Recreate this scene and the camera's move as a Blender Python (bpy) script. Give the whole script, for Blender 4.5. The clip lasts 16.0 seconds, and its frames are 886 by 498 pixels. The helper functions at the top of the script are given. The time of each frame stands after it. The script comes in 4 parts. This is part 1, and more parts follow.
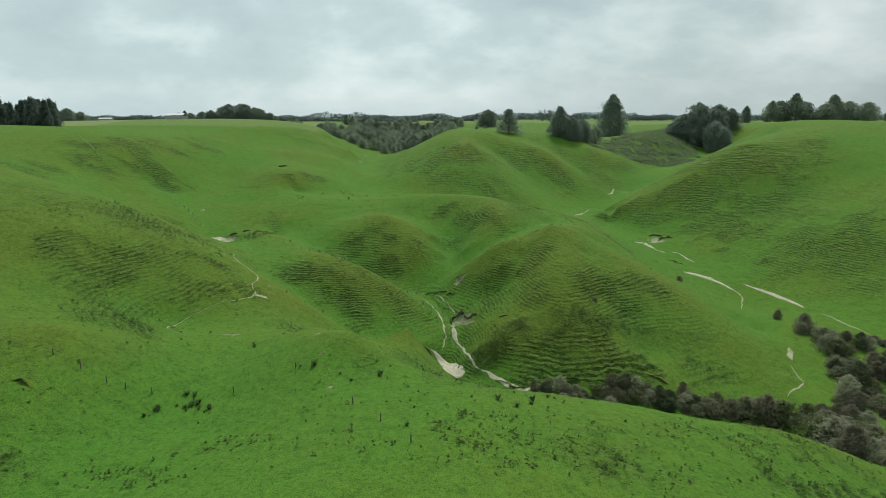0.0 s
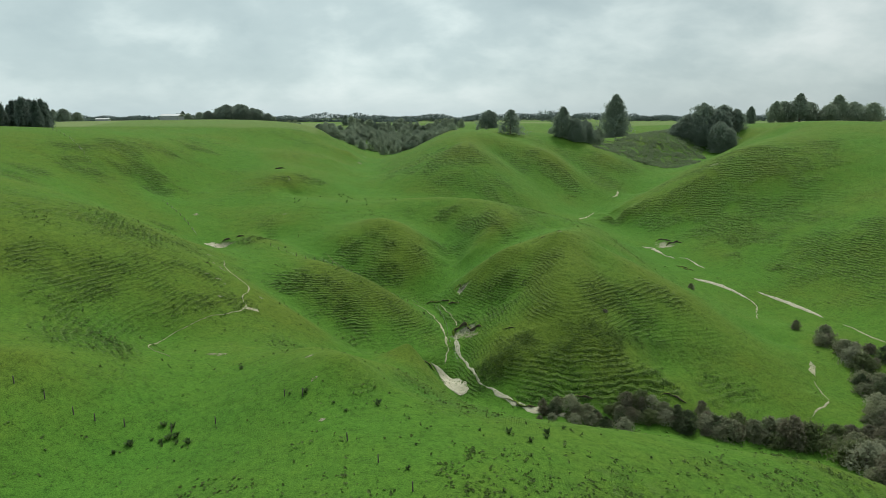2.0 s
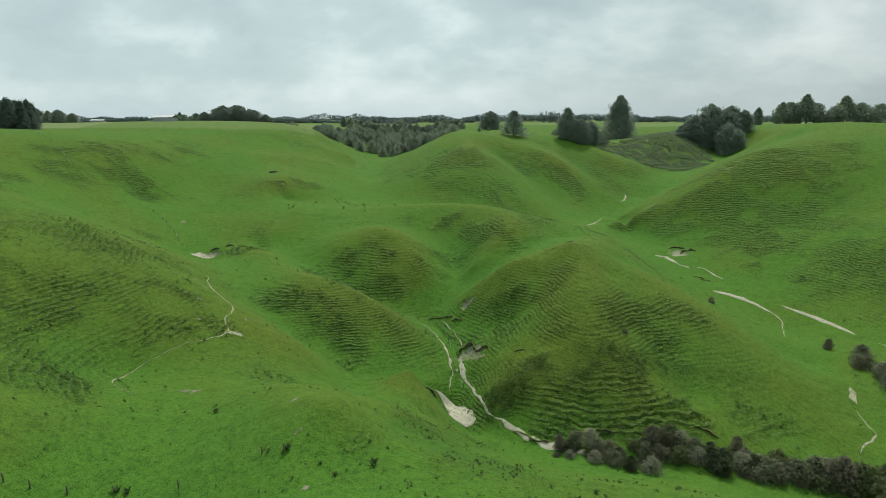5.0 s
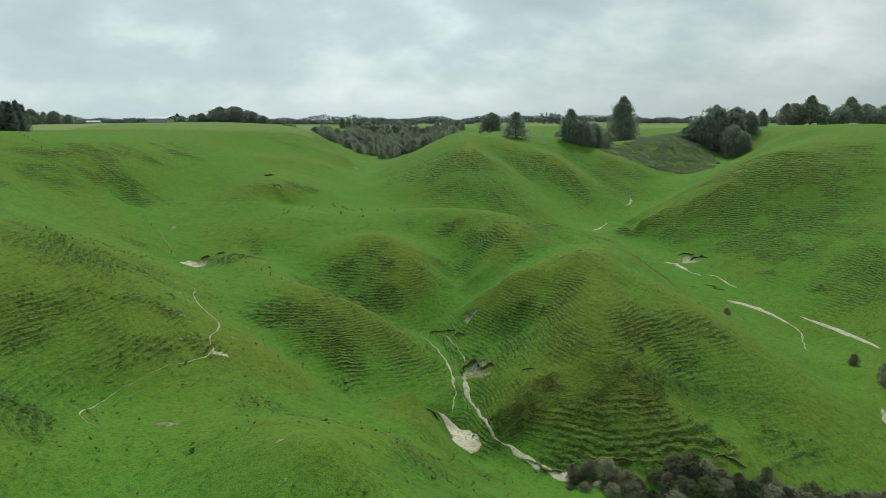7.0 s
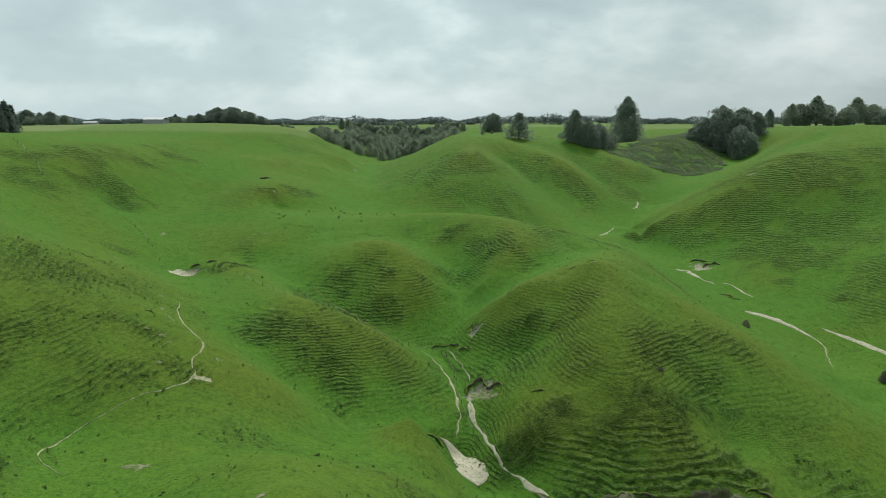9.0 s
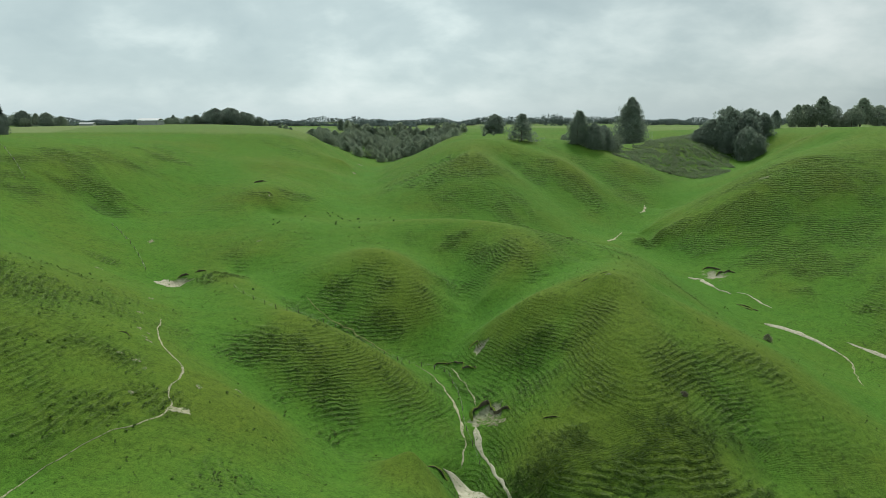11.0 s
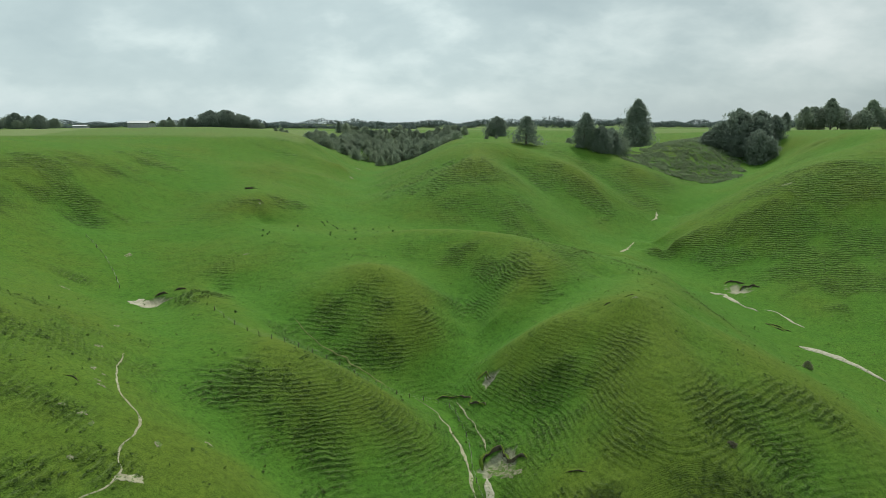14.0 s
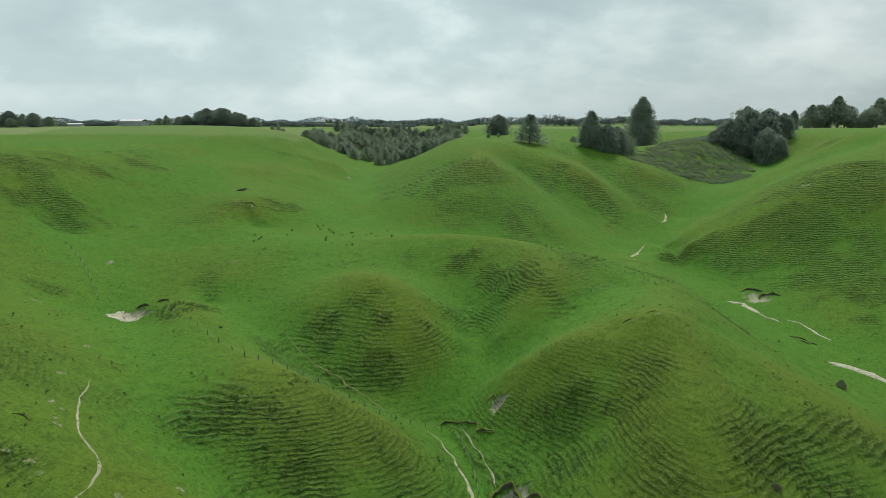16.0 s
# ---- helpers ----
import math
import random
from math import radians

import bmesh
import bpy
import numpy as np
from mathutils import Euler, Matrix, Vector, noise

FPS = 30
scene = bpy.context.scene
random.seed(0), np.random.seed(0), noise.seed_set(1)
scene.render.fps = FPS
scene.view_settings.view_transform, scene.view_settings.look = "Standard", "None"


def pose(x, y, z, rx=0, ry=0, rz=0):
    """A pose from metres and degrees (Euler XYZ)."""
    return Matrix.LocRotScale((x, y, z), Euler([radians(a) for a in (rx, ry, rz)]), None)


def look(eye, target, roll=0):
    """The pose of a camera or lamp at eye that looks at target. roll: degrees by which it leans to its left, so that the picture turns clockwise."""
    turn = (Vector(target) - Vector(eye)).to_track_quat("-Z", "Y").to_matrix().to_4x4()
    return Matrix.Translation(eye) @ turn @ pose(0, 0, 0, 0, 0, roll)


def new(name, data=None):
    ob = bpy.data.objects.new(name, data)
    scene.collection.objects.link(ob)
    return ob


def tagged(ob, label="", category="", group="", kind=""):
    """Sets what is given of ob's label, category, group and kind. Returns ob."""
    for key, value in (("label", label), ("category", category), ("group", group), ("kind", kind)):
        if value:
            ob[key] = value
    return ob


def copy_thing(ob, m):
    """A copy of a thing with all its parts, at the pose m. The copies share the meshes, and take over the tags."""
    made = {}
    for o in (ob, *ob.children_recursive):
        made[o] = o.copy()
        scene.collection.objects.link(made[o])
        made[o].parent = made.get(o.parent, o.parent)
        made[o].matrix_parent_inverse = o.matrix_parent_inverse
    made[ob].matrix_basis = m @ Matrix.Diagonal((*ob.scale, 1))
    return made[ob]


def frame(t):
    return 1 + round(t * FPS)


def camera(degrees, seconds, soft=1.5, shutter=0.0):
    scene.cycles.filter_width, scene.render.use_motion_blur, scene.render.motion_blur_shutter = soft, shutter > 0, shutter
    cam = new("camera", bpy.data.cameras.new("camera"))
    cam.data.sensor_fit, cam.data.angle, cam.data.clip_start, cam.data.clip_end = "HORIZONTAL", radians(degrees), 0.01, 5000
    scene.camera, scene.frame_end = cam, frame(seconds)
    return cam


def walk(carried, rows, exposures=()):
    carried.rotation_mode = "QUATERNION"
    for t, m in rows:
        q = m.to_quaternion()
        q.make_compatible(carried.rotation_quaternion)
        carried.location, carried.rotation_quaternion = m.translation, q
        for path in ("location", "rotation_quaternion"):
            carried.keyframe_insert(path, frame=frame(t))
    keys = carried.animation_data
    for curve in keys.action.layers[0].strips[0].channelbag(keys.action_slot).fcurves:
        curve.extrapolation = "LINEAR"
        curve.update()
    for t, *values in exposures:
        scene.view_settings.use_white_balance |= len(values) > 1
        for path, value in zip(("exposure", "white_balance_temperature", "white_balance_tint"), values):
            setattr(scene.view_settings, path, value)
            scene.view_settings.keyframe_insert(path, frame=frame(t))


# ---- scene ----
cam = camera(72.0, 16.0, 0.8)

PATH = [
    (0, -0.00, 0.00, 0.00, 77.71, -0.00),
    (0.5, -0.18, 2.31, 0.04, 77.71, -0.01),
    (1, -0.35, 4.63, 0.08, 77.73, -0.02),
    (1.5, -0.53, 6.98, 0.12, 77.73, -0.04),
    (2, -0.70, 9.34, 0.16, 77.75, -0.04),
    (2.5, -0.88, 11.72, 0.20, 77.74, -0.04),
    (3, -1.05, 14.12, 0.24, 77.76, -0.05),
    (3.5, -1.23, 16.54, 0.28, 77.75, -0.06),
    (4, -1.41, 18.98, 0.32, 77.78, -0.06),
    (6.5, -2.30, 31.50, 0.53, 77.91, -0.14),
    (7, -2.48, 34.07, 0.58, 77.94, -0.14),
    (7.5, -2.66, 36.67, 0.62, 77.96, -0.14),
    (8, -2.84, 39.29, 0.67, 77.99, -0.14),
    (8.5, -3.02, 41.94, 0.71, 77.97, -0.14),
    (9, -3.21, 44.61, 0.76, 78.00, -0.14),
    (11.5, -4.13, 58.37, 0.99, 78.14, -0.16),
    (12, -4.32, 61.21, 1.04, 78.20, -0.16),
    (12.5, -4.51, 64.08, 1.08, 78.20, -0.17),
    (13, -4.70, 66.97, 1.13, 78.24, -0.18),
    (13.5, -4.89, 69.90, 1.18, 78.25, -0.20),
    (14, -5.08, 72.85, 1.23, 78.27, -0.22),
    (14.5, -5.28, 75.84, 1.28, 78.22, -0.24),
    (15, -5.47, 78.86, 1.33, 78.20, -0.24),
    (15.5, -5.67, 81.91, 1.38, 78.15, -0.26),
    (16, -5.87, 85.00, 1.43, 78.10, -0.27),
]

walk(cam, [(t, pose(x, y, z, rx, 0, rz)) for t, x, y, z, rx, rz in PATH])

# ---- sky and sun: a bright overcast day, the sun behind thin cloud ahead and to the right ----
SUN_ELEVATION, SUN_AZIMUTH = radians(49), radians(16)
world = bpy.data.worlds.new("overcast_sky")
scene.world = world
world.use_nodes = True
wt = world.node_tree
wt.nodes.clear()


def node(tree, kind, **given):
    """A node with its inputs set by name or number, or linked where a socket is given."""
    made = tree.nodes.new(kind)
    for key, value in given.items():
        if key in ("operation", "blend_type", "data_type", "noise_dimensions", "attribute_name", "sky_type", "sun_disc", "sun_elevation", "sun_rotation",
                   "feature", "distance", "clamp", "normalize", "voronoi_dimensions", "interpolation_type"):
            setattr(made, key, value)
            continue
        socket = made.inputs[int(key[1:])] if key[0] == "i" and key[1:].isdigit() else made.inputs[key]
        if isinstance(value, bpy.types.NodeSocket):
            tree.links.new(value, socket)
        else:
            socket.default_value = value
    return made


def ramp(tree, fac, *stops, ease="LINEAR"):
    made = tree.nodes.new("ShaderNodeValToRGB")
    made.color_ramp.interpolation = ease
    while len(made.color_ramp.elements) < len(stops):
        made.color_ramp.elements.new(0.5)
    for element, (at, colour) in zip(made.color_ramp.elements, stops):
        element.position = at
        element.color = (*colour, 1) if len(colour) == 3 else colour
    tree.links.new(fac, made.inputs[0])
    return made.outputs[0]


def maths(tree, operation, a, b=0.0, c=0.0, clamp=False):
    made = node(tree, "ShaderNodeMath", operation=operation, i0=a, i1=b, i2=c)
    made.use_clamp = clamp
    return made.outputs[0]


def mix(tree, fac, a, b, blend="MIX"):
    made = node(tree, "ShaderNodeMix", data_type="RGBA", blend_type=blend, i0=fac, i6=a, i7=b)
    return made.outputs[2]


def grey(v):
    return (v, v, v, 1)


way = wt.nodes.new("ShaderNodeTexCoord").outputs["Generated"]
parts = node(wt, "ShaderNodeSeparateXYZ", i0=way).outputs
up = maths(wt, "MAXIMUM", parts[2], 0.0)
deck = maths(wt, "ADD", up, 0.48)
flat = node(wt, "ShaderNodeCombineXYZ", i0=maths(wt, "DIVIDE", parts[0], deck), i1=maths(wt, "DIVIDE", parts[1], deck)).outputs[0]
sheet = node(wt, "ShaderNodeMapping", i0=flat, i1=(3.1, 7.4, 0.0), i3=(0.8, 0.9, 1.0)).outputs[0]
big = node(wt, "ShaderNodeTexNoise", Vector=sheet, Scale=2.0, Detail=6.0, Roughness=0.5, Distortion=0.25).outputs[0]
fine = node(wt, "ShaderNodeTexNoise", Vector=sheet, Scale=6.0, Detail=5.0, Roughness=0.55, Distortion=0.2).outputs[0]
cloud = maths(wt, "ADD", maths(wt, "MULTIPLY", big, 0.70), maths(wt, "MULTIPLY", fine, 0.30))
deck_colour = ramp(wt, cloud, (0.36, (0.41, 0.52, 0.53)), (0.47, (0.50, 0.615, 0.615)), (0.54, (0.64, 0.755, 0.74)), (0.65, (0.88, 0.97, 0.94)))
haze = maths(wt, "POWER", maths(wt, "SUBTRACT", 1.0, up, clamp=True), 15.0)
low_sky = mix(wt, maths(wt, "MULTIPLY", haze, 0.85), deck_colour, (0.46, 0.58, 0.615, 1))
rise = maths(wt, "MULTIPLY_ADD", maths(wt, "SUBTRACT", up, 0.2, clamp=True), 0.25, 1.0)
rise = maths(wt, "MULTIPLY", rise, maths(wt, "MULTIPLY_ADD", maths(wt, "MAXIMUM", parts[0], 0.0), -0.50, 1.12))
overcast = mix(wt, 1.0, low_sky, node(wt, "ShaderNodeCombineColor", i0=rise, i1=rise, i2=rise).outputs[0], "MULTIPLY")
clear = wt.nodes.new("ShaderNodeTexSky")
clear.sky_type, clear.sun_disc, clear.sun_elevation, clear.sun_rotation = "NISHITA", False, SUN_ELEVATION, SUN_AZIMUTH
veil = mix(wt, 0.92, mix(wt, 1.0, clear.outputs[0], grey(0.1), "MULTIPLY"), overcast)
back = node(wt, "ShaderNodeBackground", Color=veil, Strength=1.0)
wt.links.new(back.outputs[0], wt.nodes.new("ShaderNodeOutputWorld").inputs[0])

sun = new("sun", bpy.data.lights.new("sun", "SUN"))
sun.data.energy, sun.data.angle, sun.data.color = 3.5, radians(14), (1.0, 0.96, 0.88)
sun.matrix_world = look((0, 0, 0), (-math.sin(SUN_AZIMUTH) * math.cos(SUN_ELEVATION), -math.cos(SUN_AZIMUTH) * math.cos(SUN_ELEVATION), -math.sin(SUN_ELEVATION)))

# ---- materials ----
def material(name, rough=0.9):
    made = bpy.data.materials.new(name)
    made.use_nodes = True
    tree = made.node_tree
    shader = tree.nodes["Principled BSDF"]
    shader.inputs["Roughness"].default_value = rough
    shader.inputs["Specular IOR Level"].default_value = 0.2
    return made, tree, shader


def noise_of(tree, where, scale, detail_=3.0, rough=0.55):
    return node(tree, "ShaderNodeTexNoise", Vector=where, Scale=scale, Detail=detail_, Roughness=rough).outputs[0]


def bump(tree, shader, fac, strength, far):
    made = node(tree, "ShaderNodeBump", Height=fac, Strength=strength, Distance=far)
    tree.links.new(made.outputs[0], shader.inputs["Normal"])


def grass_material():
    made, tree, shader = material("pasture_grass", 1.0)
    shader.inputs["Specular IOR Level"].default_value = 0.10
    where = tree.nodes.new("ShaderNodeTexCoord").outputs["Object"]
    broad = noise_of(tree, where, 0.03, 4.0)
    middle = noise_of(tree, where, 0.22, 4.0, 0.6)
    small = noise_of(tree, where, 1.5, 5.0, 0.7)
    blades = noise_of(tree, where, 6.0, 3.0, 0.7)

    def value(name):
        return node(tree, "ShaderNodeAttribute", attribute_name=name).outputs["Fac"]

    wet, bare, tread = value("wet"), value("bare"), value("tread")
    lush = maths(tree, "ADD", maths(tree, "MULTIPLY", wet, 0.70), maths(tree, "MULTIPLY", maths(tree, "SUBTRACT", broad, 0.5), 1.3))
    lush = maths(tree, "ADD", lush, maths(tree, "MULTIPLY", maths(tree, "SUBTRACT", middle, 0.5), 0.5), clamp=True)
    sward = ramp(tree, lush, (0.0, (0.080, 0.129, 0.017)), (0.25, (0.073, 0.137, 0.018)), (0.55, (0.063, 0.143, 0.018)), (1.0, (0.053, 0.143, 0.018)))
    deep = ramp(tree, tread, (0.04, grey(0.0)), (0.36, grey(1.0)))
    rough = maths(tree, "MULTIPLY_ADD", deep, 0.40, 0.60)
    # the ramp's light end paints sunlit tops on the small lumps
    rank = ramp(tree, small, (0.36, (0.46, 0.52, 0.48)), (0.46, (0.90, 0.93, 0.90)), (0.66, (1.32, 1.27, 1.14)))
    tone = mix(tree, rough, sward, rank, "MULTIPLY")
    hummock = noise_of(tree, where, 0.42, 5.0, 0.7)
    tone = mix(tree, maths(tree, "MULTIPLY", rough, 0.7), tone, ramp(tree, hummock, (0.34, (0.50, 0.58, 0.52)), (0.47, (0.95, 0.97, 0.95)), (0.66, (1.14, 1.08, 1.0))), "MULTIPLY")
    tone = mix(tree, 1.0, tone, ramp(tree, blades, (0.32, grey(0.66)), (0.60, grey(1.17))), "MULTIPLY")
    seedy = ramp(tree, maths(tree, "MULTIPLY", noise_of(tree, where, 0.11, 5.0, 0.7), maths(tree, "SUBTRACT", 1.2, wet)), (0.42, grey(0.0)), (0.70, grey(1.0)))
    tone = mix(tree, maths(tree, "MULTIPLY", seedy, 0.16), tone, (0.108, 0.146, 0.022, 1))
    # terraces: a trodden ledge, a lip painted as if lit and a riser of rank growth with shade painted in, broken into
    # stretches and tussocks
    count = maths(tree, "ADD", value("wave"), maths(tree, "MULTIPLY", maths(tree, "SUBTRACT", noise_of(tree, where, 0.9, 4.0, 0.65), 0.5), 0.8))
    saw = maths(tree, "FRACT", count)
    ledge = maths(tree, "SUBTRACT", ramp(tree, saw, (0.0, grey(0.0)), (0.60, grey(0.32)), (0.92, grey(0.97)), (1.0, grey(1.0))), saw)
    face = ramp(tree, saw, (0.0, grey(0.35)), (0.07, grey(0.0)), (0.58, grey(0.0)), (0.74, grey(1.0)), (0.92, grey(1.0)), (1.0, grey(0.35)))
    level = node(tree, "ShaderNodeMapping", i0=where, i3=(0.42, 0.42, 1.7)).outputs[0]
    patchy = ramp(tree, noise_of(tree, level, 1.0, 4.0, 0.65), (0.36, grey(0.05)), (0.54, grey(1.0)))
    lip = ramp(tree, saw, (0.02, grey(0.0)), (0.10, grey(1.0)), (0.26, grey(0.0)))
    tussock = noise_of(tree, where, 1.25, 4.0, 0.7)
    # dark pits between tussocks: shadow painted into the grass colour
    pit_shade = maths(tree, "MULTIPLY", ramp(tree, tussock, (0.40, grey(1.0)), (0.50, grey(0.0))), 0.5)
    riser = maths(tree, "MULTIPLY", deep, maths(tree, "MAXIMUM", maths(tree, "MULTIPLY", maths(tree, "MULTIPLY", face, patchy), 0.8), pit_shade))
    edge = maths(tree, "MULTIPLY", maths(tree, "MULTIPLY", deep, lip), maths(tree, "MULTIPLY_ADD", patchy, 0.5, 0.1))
    # pale line along each lip is a painted highlight
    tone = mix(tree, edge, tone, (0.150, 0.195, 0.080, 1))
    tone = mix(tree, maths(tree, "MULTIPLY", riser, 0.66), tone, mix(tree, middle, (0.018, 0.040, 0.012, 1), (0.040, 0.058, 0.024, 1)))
    # pale paddock grass, with distance haze mixed into its colour
    hay_haze = value("hay_haze")
    tone = mix(tree, maths(tree, "MULTIPLY", hay_haze, maths(tree, "MULTIPLY_ADD", middle, 0.5, 0.45)), tone, (0.17, 0.205, 0.09, 1))
    soil = mix(tree, small, (0.20, 0.18, 0.135, 1), (0.42, 0.39, 0.31, 1))
    tone = mix(tree, maths(tree, "MULTIPLY", bare, maths(tree, "MULTIPLY_ADD", middle, 1.2, 0.1), clamp=True), tone, soil)
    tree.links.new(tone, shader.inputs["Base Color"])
    tuft = maths(tree, "ADD", maths(tree, "MULTIPLY", small, 0.65), maths(tree, "MULTIPLY", blades, 0.35))
    turf = maths(tree, "MULTIPLY", tuft, maths(tree, "MULTIPLY_ADD", deep, 0.26, 0.20))
    humps = maths(tree, "MULTIPLY", maths(tree, "MULTIPLY", tussock, deep), 0.75)
    shelf = maths(tree, "MULTIPLY", maths(tree, "MULTIPLY", ledge, tread), maths(tree, "MULTIPLY_ADD", patchy, 1.6, 0.15))
    bump(tree, shader, maths(tree, "ADD", maths(tree, "ADD", turf, humps), shelf), 1.0, 1.0)
    return made


def leaf_material(name, dark, light, warm=None):
    made, tree, shader = material(name, 0.7)
    where = tree.nodes.new("ShaderNodeTexCoord").outputs["Object"]
    island = tree.nodes.new("ShaderNodeNewGeometry").outputs["Random Per Island"]
    whole = tree.nodes.new("ShaderNodeObjectInfo").outputs["Random"]
    tone = mix(tree, maths(tree, "MULTIPLY_ADD", island, 0.6, 0.2), (*dark, 1), (*light, 1))
    tone = mix(tree, ramp(tree, noise_of(tree, where, 0.5), (0.35, grey(0)), (0.7, grey(1))), tone, mix(tree, 0.5, tone, (*(warm or light), 1)))
    tone = mix(tree, 1.0, tone, ramp(tree, whole, (0, (0.82, 0.83, 0.82)), (1, (1.15, 1.13, 1.10))), "MULTIPLY")
    tree.links.new(tone, shader.inputs["Base Color"])
    thin = node(tree, "ShaderNodeBsdfTranslucent", Color=tone)
    both = node(tree, "ShaderNodeMixShader", i0=0.58, i1=shader.outputs[0], i2=thin.outputs[0])
    tree.links.new(both.outputs[0], tree.nodes["Material Output"].inputs[0])
    return made


def plain_material(name, a, b, scale, rough=0.9, lift=0.0, metal=0.0, turf=0.0):
    made, tree, shader = material(name, rough)
    where = tree.nodes.new("ShaderNodeTexCoord").outputs["Object"]
    n = noise_of(tree, where, scale, 5.0, 0.6)
    wide = noise_of(tree, where, scale * 0.13, 3.0)
    fac = maths(tree, "ADD", maths(tree, "MULTIPLY", n, 0.6), maths(tree, "MULTIPLY", wide, 0.4))
    tone = ramp(tree, fac, (0.32, a), (0.68, b))
    if turf:
        grown = ramp(tree, noise_of(tree, where, 1.4, 5.0, 0.75), (turf - 0.06, grey(0.0)), (turf + 0.04, grey(1.0)))
        tone = mix(tree, grown, tone, mix(tree, n, (0.055, 0.10, 0.02, 1), (0.085, 0.15, 0.025, 1)))
    tree.links.new(tone, shader.inputs["Base Color"])
    shader.inputs["Metallic"].default_value = metal
    if lift:
        bump(tree, shader, n, 0.8, lift)
    return made


GRASS = grass_material()
# distant foliage: leaf colours paled and blued to stand in for haze
PINE = leaf_material("hazed_conifer_needles", (0.080, 0.118, 0.104), (0.150, 0.198, 0.162))
CYPRESS = leaf_material("hazed_cypress_foliage", (0.130, 0.178, 0.150), (0.240, 0.295, 0.238))
GUM = leaf_material("hazed_grey_green_leaves", (0.165, 0.215, 0.170), (0.290, 0.355, 0.260))
SCRUB = leaf_material("scrub_leaves", (0.110, 0.140, 0.080), (0.285, 0.310, 0.195), (0.27, 0.245, 0.175))
BROWN_SCRUB = leaf_material("brown_scrub_leaves", (0.100, 0.105, 0.072), (0.225, 0.220, 0.155), (0.20, 0.175, 0.13))
OLIVE_SCRUB = leaf_material("olive_scrub_leaves", (0.070, 0.095, 0.040), (0.165, 0.200, 0.095))
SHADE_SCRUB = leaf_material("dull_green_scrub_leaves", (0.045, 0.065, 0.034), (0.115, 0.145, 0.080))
PALE_SCRUB = leaf_material("pale_scrub_leaves", (0.17, 0.19, 0.12), (0.37, 0.39, 0.28))
# gully and shelter foliage, lightened in its colour for distance haze
HAZED_SCRUB = leaf_material("hazed_scrub_leaves", (0.155, 0.205, 0.155), (0.290, 0.350, 0.250))
RUSH = leaf_material("rush_and_thistle", (0.036, 0.076, 0.024), (0.085, 0.140, 0.045))
BARK = plain_material("grey_bark", (0.07, 0.06, 0.05), (0.17, 0.15, 0.125), 3.0, 0.95, 0.05)
SAND = plain_material("pale_silt", (0.23, 0.22, 0.155), (0.45, 0.43, 0.335), 1.1, 0.95, 0.06, turf=0.61)
CLAY = plain_material("bare_clay_track", (0.19, 0.185, 0.115), (0.40, 0.38, 0.26), 1.0, 0.95, 0.08, turf=0.57)
SCAR = plain_material("hoof_bared_soil", (0.11, 0.105, 0.065), (0.27, 0.25, 0.18), 1.3, 0.95, 0.12, turf=0.50)
BRACKEN = leaf_material("bank_scrub_leaves", (0.085, 0.135, 0.075), (0.19, 0.255, 0.145), (0.17, 0.19, 0.12))
# skyline woods: blue-grey of the distance haze is put into the leaf colour
WOODS = leaf_material("hazed_wood_leaves", (0.075, 0.110, 0.105), (0.125, 0.165, 0.155))
WORN = plain_material("worn_turf", (0.085, 0.125, 0.030), (0.19, 0.20, 0.075), 1.2, 0.95, 0.05)
EARTH = plain_material("dark_earth_scarp", (0.035, 0.032, 0.020), (0.16, 0.14, 0.10), 1.6, 1.0, 0.3)
POST = plain_material("weathered_fence_wood", (0.05, 0.045, 0.038), (0.14, 0.125, 0.10), 9.0, 0.95)
WIRE = plain_material("galvanised_wire", (0.30, 0.30, 0.29), (0.42, 0.42, 0.41), 20.0, 0.45, 0.0, 0.9)
ROOF = plain_material("pale_roof_iron", (0.46, 0.47, 0.47), (0.62, 0.63, 0.63), 0.7, 0.5)
SHED_WALL = plain_material("shed_cladding", (0.22, 0.23, 0.235), (0.34, 0.35, 0.35), 0.9, 0.7)

# ---- land ----

LAND = []


def along(points, step):
    """Places along a smooth line through the points, about step apart, and for each the share of every point in its height."""
    p, n = np.array(points, float), len(points)
    out, shares = [], []
    for k in range(n - 1):
        ids = [max(k - 1, 0), k, k + 1, min(k + 2, n - 1)]
        m = max(1, round(float(np.hypot(*(p[k + 1, :2] - p[k, :2]))) / step))
        for t in np.arange(m) / m:
            w = 0.5 * np.array([-t + 2 * t**2 - t**3, 2 - 5 * t**2 + 3 * t**3, t + 4 * t**2 - 3 * t**3, -(t**2) + t**3])
            row = np.zeros(n)
            np.add.at(row, ids, w)
            out.append(row @ p)
            shares.append(row)
    return out + [p[-1]], shares + [np.eye(n)[-1]]


def crest(*points, step=5.0):
    """A ridge line or rim of the land, through places on it."""
    LAND.extend(along(points, step)[0])


def hollow(*points, step=5.0):
    """A valley, gully or foot line of the land, through places on it."""
    LAND.extend(along(points, step)[0])


def spots(*points):
    """Single heights on open slopes and flats."""
    LAND.extend(np.array(p, float) for p in points)


# the spur under the camera
crest((-20, 0, -33.9), (-20, 40, -36.1), (-8, 70, -38.1), (-14, 88, -38.9), (-16, 98, -35.7), (-22, 104, -38.0))
crest((-14, 88, -38.9), (-4, 91, -40.3), (6, 92, -42.9), (18, 93, -44.5), (28.5, 93, -46.3), (36.5, 93, -48.0), (47, 93, -50.0), (56, 92, -50.8), (69, 91, -55.4), (84, 84, -61.2))
spots((-7, 104, -45.0), (10, 105, -50.7), (30, 105, -53.5), (50, 105, -57.7))
